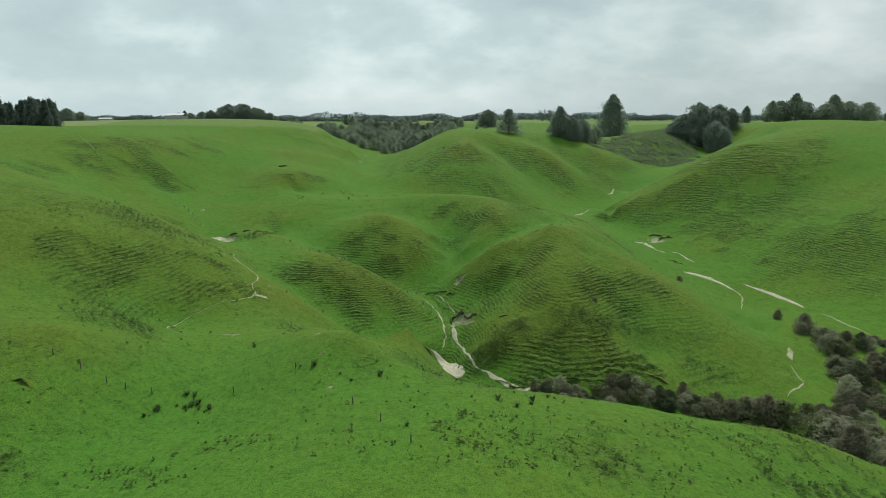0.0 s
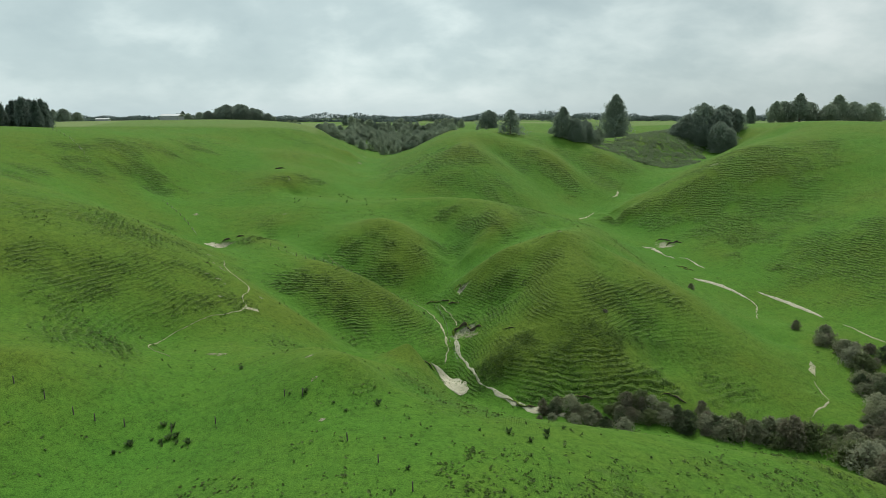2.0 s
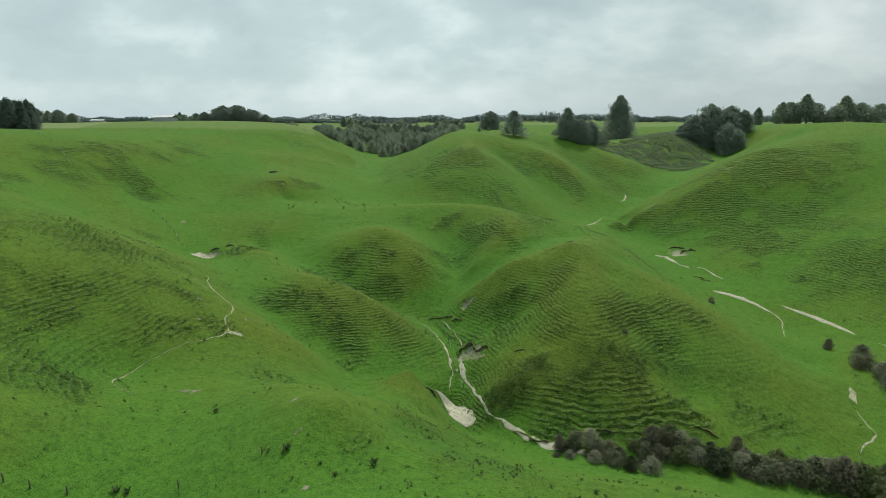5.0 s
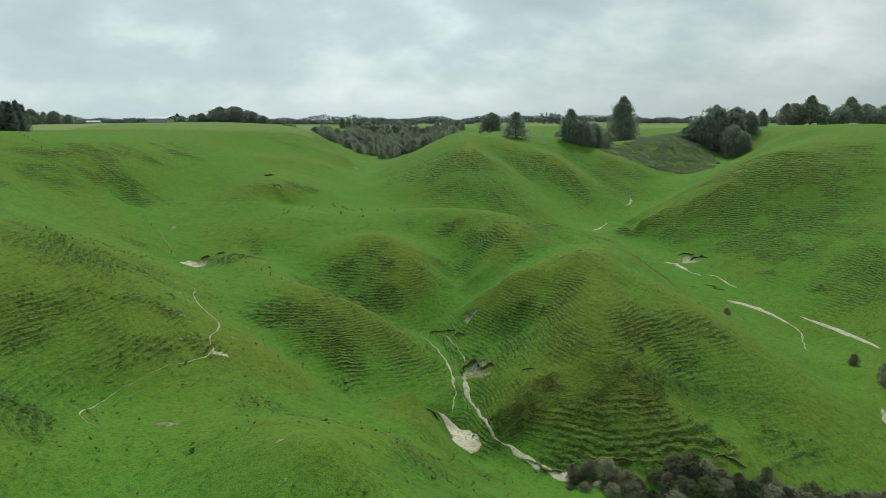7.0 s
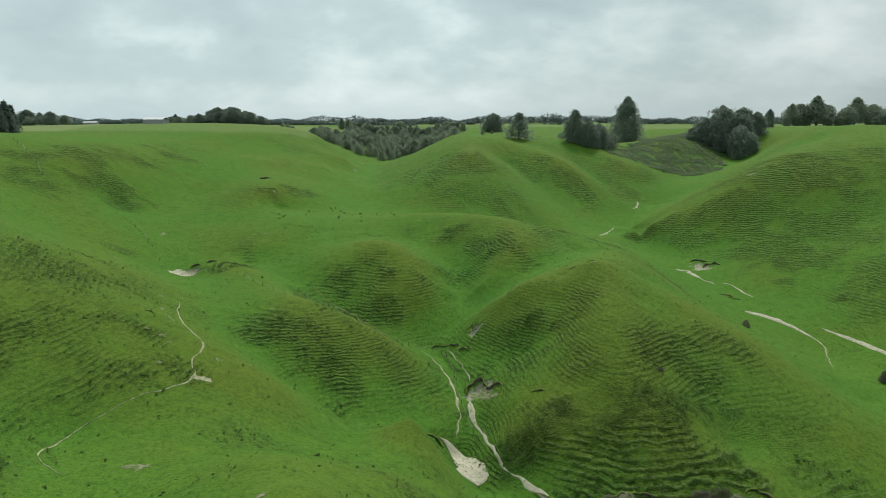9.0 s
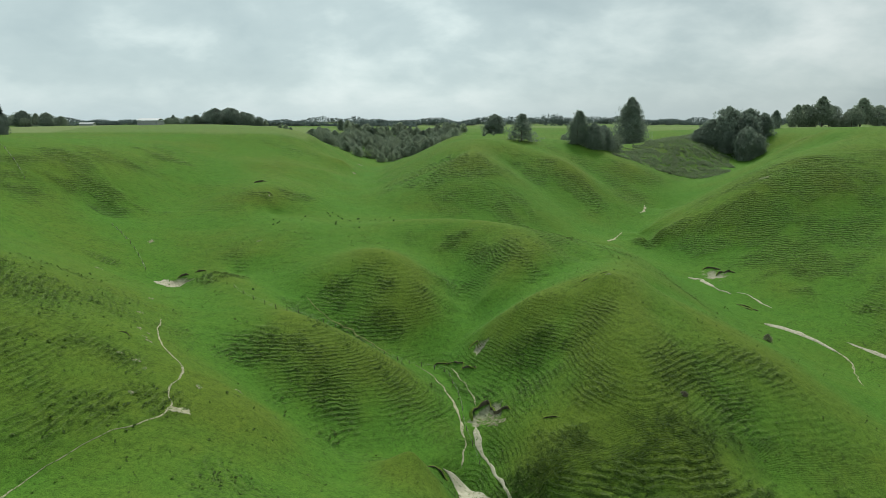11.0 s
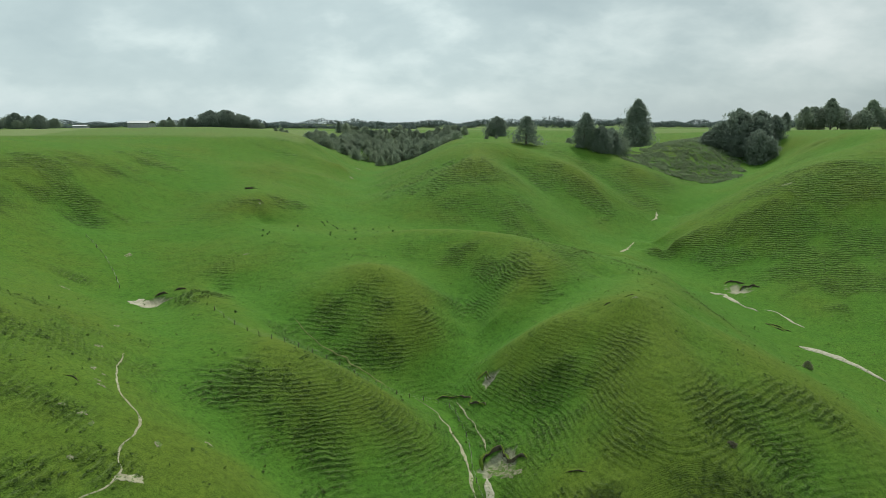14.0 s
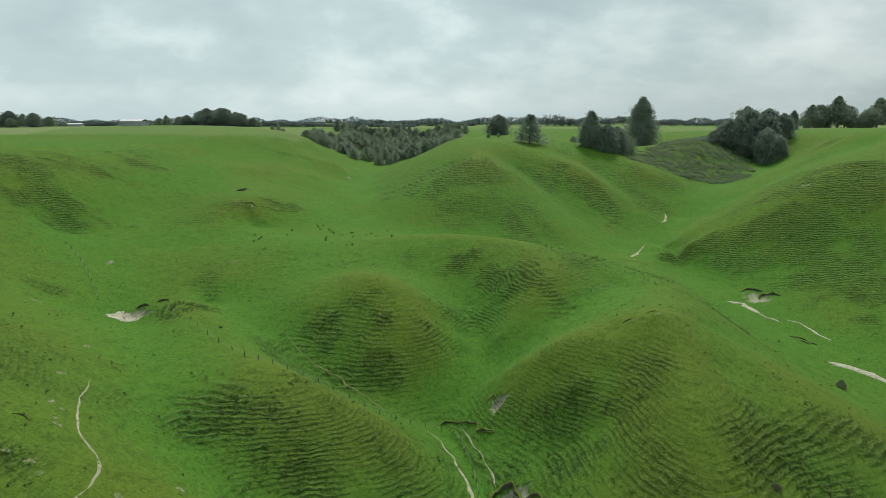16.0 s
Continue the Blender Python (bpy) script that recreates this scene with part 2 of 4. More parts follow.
spots((30, 20, -39.7), (40, 55, -46.9), (-60, 20, -33.9), (15, 60, -39.5))
hollow((-48, 40, -37.7), (-38, 78, -42.3), (-37, 92, -41.7), (-40, 112, -42.4), (-32, 124, -45.2), (-18, 132, -51.5), (-5, 140, -56.5))
spots((20, 116, -58.0), (40, 118, -62.0), (2, 122, -56.1), (-10, 118, -46.4), (60, 112, -65.1), (-24, 112, -40.1))
# the long slope on the near left
crest((-140, 60, -17.9), (-110, 105, -21.4), (-82, 138, -25.2), (-64, 157, -33.4), (-48, 156, -41.4), (-34, 150, -48.2), (-20, 145, -56.3), (-9, 149, -53.1))
spots((-60, 90, -31.9), (-56, 122, -42.5), (-75, 110, -32.7), (-150, 130, -8.0), (-140, 180, -12.1), (-110, 190, -23.5), (-90, 175, -25.5))
# valley behind it, with the silted hollow
hollow((-110, 250, -38.2), (-84, 231, -46.8), (-70, 212, -44.3), (-56, 188, -43.9), (-45, 170, -48.0), (-32, 161, -54.0), (-20, 157, -59.0), (-8, 158, -61.1), (1, 157, -67.1))
# the spur with the fence
crest((-80, 243, -44.7), (-62, 222, -43.4), (-46, 203, -44.6), (-36, 193, -44.0), (-24, 187, -47.6), (-13, 184, -53.6), (-5, 178, -57.8))
spots((-30, 178, -47.6), (-38, 176, -47.4))
# main gully
hollow((-45, 218, -47.7), (-31, 208, -53.4), (-17, 200, -57.0), (-6, 199, -59.4), (-1, 184, -60.3), (2.5, 168, -61.3), (3, 157, -65.2), (7, 150, -64.7), (12, 141, -65.9), (22, 134, -65.0), (34, 131, -65.3), (48, 128, -65.3), (62, 126, -66.4), (78, 128, -67.3))
spots((0, 151, -65.2), (5, 145, -67.1), (-4, 160, -61.3), (4.5, 163, -63.6))
# the round dome
crest((-50, 272, -40.0), (-38, 252, -41.0), (-24, 239, -37.7), (-15, 230, -41.0), (-10, 219, -46.4), (-6, 209, -54.0))
hollow((-66, 240, -45.9), (-58, 232, -45.6), (-45, 218, -47.7))
hollow((-18, 266, -40.9), (-5, 254, -44.6), (0, 245, -47.6), (2.5, 228, -51.6), (3, 214, -53.6), (0, 204, -56.5))
spots((-4, 234, -45.4), (-9, 227, -44.4), (-1, 223, -49.6), (-6, 214, -50.6), (-37, 229, -42.6), (-44, 234, -43.4), (-33, 218, -48.6), (-21, 215, -48.0), (-26, 226, -43.4))
# the knoll behind the dome
crest((-30, 300, -39.5), (-14, 290, -36.7), (2, 281, -35.2), (15, 266, -34.5), (24, 248, -35.6), (23, 236, -37.8), (16, 228, -41.6), (8, 221, -48.0))
spots((10, 240, -42.6), (6, 256, -41.5), (14, 252, -37.6))
hollow((5, 208, -53.4), (13, 213, -48.6), (21, 220, -44.6), (34, 233, -42.0), (42, 244, -42.6))
# the pyramid
crest((3, 206, -54.1), (12, 200, -45.9), (20, 199, -40.6), (29, 199, -38.9), (36, 197, -34.9), (44, 205, -37.6), (50, 222, -39.6), (54, 245, -42.0), (58, 270, -44.0), (62, 295, -48.0), (72, 318, -52.0))
crest((60, 208, -46.5), (68, 221, -49.3), (66, 237, -47.3), (65, 258, -45.9), (66, 283, -47.0))
hollow((76, 222, -54.7), (75, 243, -53.0), (75, 262, -52.5), (78, 285, -54.5))
crest((36, 197, -34.9), (46, 196, -39.6), (56, 188, -44.0), (66, 179, -49.4), (76, 166, -56.4), (86, 152, -62.0))
crest((36, 197, -34.9), (36, 186, -39.0), (34, 174, -42.0), (32, 162, -47.4), (31, 148, -56.5))
spots((26, 190, -43.6), (20, 189, -46.2), (25, 181, -47.2), (16, 181, -54.2), (19, 169, -53.0), (25, 168, -49.0), (24, 160, -52.0), (16, 152, -56.8), (10, 165, -58.4), (9, 155, -61.0), (10, 175, -57.0))
spots((45, 187, -42.4), (46, 177, -45.2), (54, 177, -46.8), (42, 165, -49.4), (50, 164, -52.8), (40, 150, -54.8), (53, 150, -60.2))
hollow((14, 146, -62.9), (24, 140, -62.9), (40, 143, -59.3), (58, 140, -62.7), (72, 140, -64.8), (88, 142, -63.8))
hollow((52, 212, -43.1), (66, 206, -48.4), (84, 192, -57.7), (96, 176, -64.1))
# the right valley
hollow((113, 402, -46.7), (102, 370, -51.2), (92, 340, -54.0), (91, 305, -57.0), (95, 285, -57.6), (98, 255, -59.9), (102, 232, -61.2), (108, 205, -64.8), (106, 180, -62.9), (100, 160, -63.7), (88, 140, -65.2), (95, 120, -66.0), (110, 100, -68.1))
hollow((120, 210, -62.5), (128, 190, -62.3), (140, 160, -63.2), (150, 110, -66.0))
# the far dome and its ribs
crest((-46, 440, -36.0), (-32, 452, -29.0), (-14, 450, -20.0), (2, 442, -13.0), (18, 432, -10.5), (40, 455, -11.5), (60, 490, -12.0), (85, 490, -13.0), (102, 470, -19.0), (118, 450, -27.0))
crest((18, 432, -10.5), (14, 398, -14.6), (14, 374, -17.9), (26, 356, -29.2), (40, 335, -42.2))
crest((40, 455, -11.5), (52, 430, -17.1), (70, 410, -24.0), (80, 392, -37.8), (84, 375, -46.9))
hollow((36, 410, -24.0), (48, 390, -33.1), (60, 366, -44.0), (68, 342, -51.0))
hollow((82, 440, -26.0), (94, 415, -36.8), (102, 385, -47.9))
hollow((-46, 400, -36.0), (-40, 362, -37.0), (-27, 332, -39.8), (-1, 315, -42.3), (30, 316, -46.1), (48, 322, -48.9), (75, 326, -52.5), (92, 340, -54.0))
spots((8, 345, -29.2), (-14, 352, -31.5), (-28, 372, -33.0), (-14, 400, -25.0), (2, 395, -20.0))
# the flat and the valley to the bush
hollow((-35, 850, -14.0), (-42, 780, -26.0), (-48, 700, -34.0), (-52, 635, -38.0), (-60, 580, -37.6), (-60, 520, -37.0), (-56, 460, -36.5), (-50, 400, -35.5), (-46, 340, -39.0), (-42, 312, -39.9), (-20, 300, -40.2), (10, 298, -42.8), (45, 303, -48.5), (70, 308, -52.0), step=9.0)
crest((-75, 312, -38.1), (-66, 290, -37.5), (-58, 270, -38.6), (-66, 252, -41.5))
# the left hill
crest((-420, 400, -6.0), (-320, 430, -8.0), (-230, 445, -8.0), (-160, 455, -9.0), (-120, 485, -10.0), (-105, 550, -12.1), (-135, 635, -11.5), (-150, 720, -10.0), (-140, 820, -10.0), step=14.0)
spots((-102, 632, -24.0), (-24, 632, -28.0), (5, 625, -15.0), (-88, 560, -27.1), (-20, 560, -24.0), (-30, 505, -27.0))
crest((-104, 400, -22.0), (-94, 372, -26.4), (-82, 330, -28.5), (-84, 305, -34.3), (-92, 282, -38.9), step=8.0)
crest((-165, 420, -11.1), (-152, 345, -14.2), (-150, 300, -14.8), (-146, 268, -21.9), (-128, 246, -31.0), step=8.0)
spots((-180, 220, -10.0), (-230, 300, -4.0), (-220, 360, -6.0))
hollow((-130, 420, -18.0), (-126, 370, -23.2), (-116, 320, -33.2), (-106, 278, -38.2), (-96, 254, -42.0), step=8.0)
spots((-132, 285, -32.5), (-120, 225, -31.7), (-75, 420, -28.0), (-72, 480, -26.0), (-80, 380, -30.0))
# the plateau round the far side
spots((2, 520, -13.0), (5, 560, -12.0), (40, 560, -11.0), (80, 560, -14.0), (60, 650, -10.0), (140, 720, -10.0), (30, 750, -11.0), (60, 850, -11.0), (-600, 600, -8.0), (-400, 900, -9.0), (0, 1000, -12.0), (400, 900, -9.0), (600, 600, -6.0), (-500, 200, -0.0), (500, 200, -10.0), (-800, 1600, -10.0), (0, 1800, -14.0), (800, 1600, -10.0))
hollow((112, 560, -21.0), (140, 608, -20.0), (171, 631, -23.0), step=12.0)
# the scrubby bank and hollow on the far right
hollow((113, 402, -46.7), (140, 434, -39.9), (166, 464, -38.0), (200, 490, -35.0), (225, 520, -33.0), (240, 552, -31.0), step=9.0)
spots((185, 540, -20.0), (195, 575, -14.0), (160, 520, -25.0), (210, 550, -22.0), (225, 585, -14.0), (260, 600, -10.0), (275, 560, -12.0), (240, 480, -18.0), (265, 510, -10.0))
# the right hill
crest((90, 345, -52.4), (102, 350, -47.2), (118, 355, -40.1), (133, 358, -32.6), (149, 362, -25.7), (163, 367, -20.8), (186, 378, -14.6), (211, 395, -10.9), (228, 430, -5.0), (262, 440, -4.5), (330, 470, -5.0), step=8.0)
crest((83, 330, -52.5), (95, 328, -47.5), (107, 326, -42.7), (123, 322, -34.7), (139, 325, -26.3), (163, 338, -15.1), step=8.0)
hollow((122, 400, -48.5), (148, 412, -41.0), (176, 432, -32.0), (205, 455, -24.0), step=9.0)
crest((228, 430, -5.0), (218, 380, -6.0), (200, 345, -10.0), (180, 322, -16.5), (160, 310, -25.0), (136, 305, -38.4), (116, 298, -50.8), step=8.0)
spots((260, 340, -6.0), (290, 420, -6.0))
hollow((110, 268, -56.7), (130, 272, -51.2), (150, 280, -43.5), (190, 290, -28.4), step=8.0)
crest((112, 244, -60.0), (128, 248, -55.7), (146, 243, -48.4), (170, 240, -39.4), (220, 240, -25.0), step=8.0)
spots((170, 190, -51.7), (200, 130, -52.0), (220, 60, -50.0), (150, 40, -62.0), (100, 40, -67.0), (90, 0, -64.0))
# ---- end of land ----

KNOTS = np.array(LAND, float)
SOFT = 1.4


def _reach(q):
    k = KNOTS[:, :2]
    d = -2.0 * (q @ k.T)
    d += (q * q).sum(1)[:, None]
    d += (k * k).sum(1)[None, :] + SOFT * SOFT
    return np.sqrt(np.maximum(d, 0.0, out=d), out=d)


def _solve_land():
    n = len(KNOTS)
    a = np.zeros((n + 3, n + 3))
    flat_part = np.c_[np.ones(n), KNOTS[:, :2] / 100]
    a[:n, :n] = _reach(KNOTS[:, :2]) - 0.6 * np.eye(n)
    a[:n, n:], a[n:, :n] = flat_part, flat_part.T
    return np.linalg.solve(a, np.r_[KNOTS[:, 2], 0, 0, 0])


WEIGHTS = _solve_land()


def lie(x, y):
    """The smooth height of the land at x, y."""
    x, y = np.broadcast_arrays(np.asarray(x, float), np.asarray(y, float))
    q = np.stack([x.ravel(), y.ravel()], 1)
    out = np.empty(len(q))
    for k in range(0, len(q), 8000):
        some = q[k : k + 8000]
        out[k : k + 8000] = _reach(some) @ WEIGHTS[:-3] + np.c_[np.ones(len(some)), some / 100] @ WEIGHTS[-3:]
    return out.reshape(x.shape)


def _hash(i, j, seed):
    h = (i * 374761393 + j * 668265263 + seed * 974711) & 0xFFFFFFFF
    h = ((h ^ (h >> 13)) * 1274126177) & 0xFFFFFFFF
    return ((h ^ (h >> 16)) & 0xFFFF) / 65535.0


def grain(x, y, size, seed=0, octaves=1):
    """Smooth noise from -1 to 1, with lumps of that size in metres."""
    total, strength, scale = 0.0, 1.0, 1.0 / size
    for o in range(octaves):
        u, v = np.asarray(x) * scale + 31.7 * o, np.asarray(y) * scale - 17.3 * o
        i, j = np.floor(u).astype(np.int64), np.floor(v).astype(np.int64)
        a, b = u - i, v - j
        a, b = a * a * (3 - 2 * a), b * b * (3 - 2 * b)
        s = seed + 7 * o
        low = _hash(i, j, s) * (1 - a) + _hash(i + 1, j, s) * a
        high = _hash(i, j + 1, s) * (1 - a) + _hash(i + 1, j + 1, s) * a
        total = total + strength * ((low * (1 - b) + high * b) * 2 - 1)
        strength, scale = strength * 0.5, scale * 2.0
    return total


# Faces that stock have trodden into terraces: place, half length, half width, turn in degrees, depth in metres
TREADS = []


def terraced(*faces):
    TREADS.extend(faces)


# the pyramid
terraced((19, 188, 13, 9, -25, 0.55), (17, 181, 9, 9, -20, 0.38), (30, 149, 24, 10, -8, 0.78), (34, 142, 24, 5, -6, 1.1), (30, 162, 16, 10, -8, 0.30), (46, 169, 12, 9, -20, 0.6), (50, 162, 12, 8, -25, 0.5), (67, 143, 10, 5, -12, 0.4), (60, 176, 10, 7, -30, 0.3))
# the spur with the fence, the dome and the knoll
terraced((-38, 176, 17, 9, -27, 0.8), (-49, 183, 9, 6, -27, 0.65), (-14, 181, 8, 6, -20, 0.3), (-29, 218, 17, 12, -12, 0.5), (-9, 221, 9, 11, 0, 0.28), (14, 239, 10, 15, 25, 0.55), (2, 262, 10, 8, 0, 0.35))
terraced((-70, 230, 10, 6, -33, 0.7), (-104, 234, 9, 4, -20, 0.32))
# the far dome
terraced((0, 371, 28, 26, -15, 0.55), (-22, 384, 14, 14, 0, 0.4), (72, 393, 11, 24, 35, 0.55), (48, 402, 9, 20, 30, 0.4), (24, 329, 10, 9, 0, 0.47), (0, 334, 10, 9, 0, 0.43), (32, 345, 8, 14, 20, 0.35))
# the right hill
terraced((98, 326, 15, 6, -8, 0.75), (112, 318, 18, 9, -5, 0.65), (130, 308, 22, 16, 0, 0.7), (156, 320, 24, 22, -20, 0.8), (178, 335, 22, 22, -20, 0.65), (136, 280, 24, 22, 0, 0.6), (150, 232, 24, 18, 10, 0.65))
# the left hill
terraced((-154, 298, 15, 12, -20, 0.75), (-136, 290, 13, 11, 0, 0.75), (-150, 265, 14, 14, 0, 0.4), (-168, 282, 12, 12, 0, 0.4), (-146, 370, 11, 9, 0, 0.65), (-142, 334, 8, 6, 0, 0.50), (-176, 352, 10, 14, 0, 0.3), (-165, 330, 12, 22, 0, 0.3), (-112, 345, 6, 14, 0, 0.3), (-108, 300, 8, 6, 0, 0.45))
terraced((-72, 333, 8, 9, 0, 0.5), (-89, 323, 9, 9, 0, 0.55))
# the long slope on the near left and the spur under the camera
terraced((-64, 141, 12, 9, -20, 0.36), (-78, 130, 18, 14, 20, 0.32), (-47, 143, 6, 5, 0, 0.3), (-57, 150, 8, 5, 0, 0.34), (-56, 137, 9, 7, 0, 0.3), (-98, 155, 22, 20, 0, 0.2), (-62, 112, 12, 10, 0, 0.3), (-25, 70, 8, 5, 0, 0.22), (20, 70, 18, 8, 0, 0.34), (48, 72, 16, 7, -15, 0.32), (-40, 62, 16, 6, 0, 0.3))


def trodden(x, y):
    """How deep the terraces are at x, y."""
    out = 0.05 + 0.22 * np.clip(1.1 * grain(x, y, 26, 6, 3) - 0.05, 0, 1)
    ragged = 1.3 + 0.45 * grain(x, y, 8, 5, 3)
    for cx, cy, a, b, turn, deep in TREADS:
        c, s = math.cos(radians(turn)), math.sin(radians(turn))
        u, v = ((x - cx) * c + (y - cy) * s) / a, ((y - cy) * c - (x - cx) * s) / b
        out = np.maximum(out, deep * np.clip(ragged - np.sqrt(u * u + v * v), 0, 1))
    return out * np.clip(0.85 + 0.6 * grain(x, y, 6.5, 7, 3), 0.3, 1.25)


# Slips and washed-out hollows: place, radius, depth
SLIPS = [(5.6, 173.2, 2.5, 1.1), (5.5, 197, 1.4, 1.2), (-83, 232.5, 3.0, 1.2), (101, 283, 3.0, 1.0)]


def detail(x, y, z, slope=None):
    """What hoof and weather add to the smooth land of height z: its height, the count of terraces, their depth, how bare and how steep it is."""
    if slope is None:
        slope = np.hypot(lie(x + 1.2, y) - z, lie(x, y + 1.2) - z) / 1.2
    steep = np.clip((slope - 0.11) / 0.2, 0, 1)
    tread = trodden(x, y) * steep
    far = np.clip((y - 250) / 120, 0, 1)
    spacing = 0.62 + 0.45 * far + 0.3 * np.clip((158 - y) / 8, 0, 1) * np.clip((x - 8) / 6, 0, 1)
    wave = z / spacing + 0.6 * grain(x, y, 14, 11, 3) + 0.22 * grain(x, y, 3.0, 12, 2)
    wave = wave + 0.32 * (y - 174) * np.exp(-((x + 34) ** 2 + (y - 174) ** 2) / 26**2)
    saw = wave - np.floor(wave)
    level = np.floor(wave)
    step = np.where(saw < 0.62, saw / 0.62 * 0.35, 0.35 + (saw - 0.62) / 0.38 * 0.65)
    broken = np.clip(0.72 + 0.75 * grain(x + level * 37.1, y + level * 19.3, 4.6, 13, 2), 0.15, 1.25)
    rise = tread * broken * (step - saw) * 1.3
    lumps = 0.07 * grain(x, y, 2.7, 21, 3) + 0.30 * grain(x, y, 19, 22, 2) * np.clip(slope * 3, 0.25, 1)
    out = z + rise + lumps + tread * (0.40 * grain(x, y, 1.35, 24, 2) + 0.18 * grain(x, y, 3.4, 25)) + 0.05 * steep * grain(x, y, 1.1, 23)
    bare = 0.0 * x
    for cx, cy, radius, deep in SLIPS:
        far = np.hypot(x - cx, y - cy) * (1 + 0.45 * grain(x, y, 1.6, 31, 2)) / radius
        out = out - deep * np.clip(1.25 - far, 0, 0.6) / 0.6 * np.clip(1 - far * 0.3, 0, 1)
        bare = np.maximum(bare, np.clip((1.12 - far) * 4, 0, 1))
    return out, wave, tread, bare, slope


def height(x, y):
    x, y = np.asarray(x, float), np.asarray(y, float)
    return detail(x, y, lie(x, y))[0]


# ---- ground ----
def graded(lo, hi, near_lo, near_hi, fine, mid_lo, mid_hi, middling, growth):
    """Coordinates from lo to hi: steps of width fine in the near span, gliding to middling in the middle span and growing beyond."""
    def onward(start, mid_end, end, sign):
        out, w = [start], fine
        while sign * out[-1] < sign * end:
            w = min(w * 1.03, middling) if sign * out[-1] < sign * mid_end else w * growth
            out.append(out[-1] + sign * w)
        return out

    near = np.arange(near_lo, near_hi, fine)
    return np.array(onward(near[0], mid_lo, lo, -1)[:0:-1] + list(near) + onward(near[-1], mid_hi, hi, 1)[1:])


def sheet_mesh(name, verts, quads, mat, smooth=True):
    me = bpy.data.meshes.new(name)
    me.vertices.add(len(verts))
    me.vertices.foreach_set("co", np.ascontiguousarray(verts, np.float32).ravel())
    me.loops.add(quads.size)
    me.loops.foreach_set("vertex_index", np.ascontiguousarray(quads, np.int32).ravel())
    me.polygons.add(len(quads))
    me.polygons.foreach_set("loop_start", np.arange(0, quads.size, quads.shape[1], dtype=np.int32))
    me.polygons.foreach_set("use_smooth", np.full(len(quads), smooth))
    me.materials.append(mat)
    me.update(calc_edges=True)
    return me


def lattice(nx, ny):
    i, j = np.meshgrid(np.arange(nx - 1), np.arange(ny - 1))
    a = (j * nx + i).ravel()
    return np.stack([a, a + 1, a + nx + 1, a + nx], 1)


def point_values(me, name, values):
    me.attributes.new(name, "FLOAT", "POINT").data.foreach_set("value", np.ascontiguousarray(values, np.float32).ravel())


def between(coarse, n, axis):
    """Values at n steps, smoothly between those given at every third step along the axis."""
    c = np.moveaxis(coarse, axis, 0)
    at = np.arange(n) / 3.0
    k = np.minimum(at.astype(int), len(c) - 2)
    t = (at - k).reshape(-1, *[1] * (c.ndim - 1))
    a, b, d, e = c[np.maximum(k - 1, 0)], c[k], c[k + 1], c[np.minimum(k + 2, len(c) - 1)]
    out = 0.5 * (2 * b + (d - a) * t + (2 * a - 5 * b + 4 * d - e) * t**2 + (3 * b - a - 3 * d + e) * t**3)
    return np.moveaxis(out, 0, axis)


def third(values):
    """Every third coordinate, and one past the end."""
    keep = values[::3]
    return np.append(keep, 2 * keep[-1] - keep[-2])


gx = graded(-4200, 4200, -72, 80, 0.27, -175, 235, 0.9, 1.05)
gy = graded(-700, 4400, 130, 245, 0.27, 55, 440, 0.7, 1.035)
cx, cy = np.meshgrid(third(gx), third(gy))
cx, cy = np.clip(cx, -1500, 1500), np.clip(cy, -200, 2000)
coarse = lie(cx, cy)
around = sum(lie(cx + 14 * math.cos(k * 1.0472), cy + 14 * math.sin(k * 1.0472)) for k in (0, 1.5, 3, 4.5)) / 4
GX, GY = np.meshgrid(gx, gy)
far_out = np.clip((np.hypot(GX, GY - 300) - 900) / 900, 0, 1)
smooth_z = between(between(coarse, len(gy), 0), len(gx), 1) * (1 - far_out) - 12.0 * far_out
dip = between(between(around - coarse, len(gy), 0), len(gx), 1)
dzy, dzx = np.gradient(smooth_z, gy, gx)
GZ, wave, tread, bare, slope = detail(GX, GY, smooth_z, np.hypot(dzx, dzy))
GZ = GZ + far_out * 3.0 * grain(GX, GY, 400, 41, 2)
# moisture: hollows and flats stay lush, crests dry out
wet = 0.52 + dip * 0.17 - np.clip(slope - 0.3, 0, 1) * 0.25
wet = np.clip(wet - 0.20 * np.exp(-((GX + 85) ** 2 + (GY - 125) ** 2) / 62**2) + 0.25 * np.exp(-((GX - 25) ** 2 + (GY - 300) ** 2) / 105**2) - 0.22 * np.exp(-((GX - 60) ** 2 + (GY - 175) ** 2) / 40**2) + 0.42 * np.clip((118 - GY) / 22, 0, 1) * np.exp(-((GX / 90) ** 2)), 0, 1)
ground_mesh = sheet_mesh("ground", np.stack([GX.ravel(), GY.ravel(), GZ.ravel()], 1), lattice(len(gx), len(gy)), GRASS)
# mown and grazed paddocks out on the plateau, paled further as painted distance haze
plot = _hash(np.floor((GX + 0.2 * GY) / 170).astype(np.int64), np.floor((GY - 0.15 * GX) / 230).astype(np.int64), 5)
hay_haze = np.clip((plot - 0.2) * 1.5, 0, 1) * np.clip((GY - 462 - 0.9 * np.clip(GX + 150, 0, 250)) / 14, 0, 1) * np.clip((smooth_z + 15) / 3, 0, 1)
for key, values in (("hay_haze", hay_haze), ("wave", wave), ("tread", tread), ("bare", bare), ("wet", wet)):
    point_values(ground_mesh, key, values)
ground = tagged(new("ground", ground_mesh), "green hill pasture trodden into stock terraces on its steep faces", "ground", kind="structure")


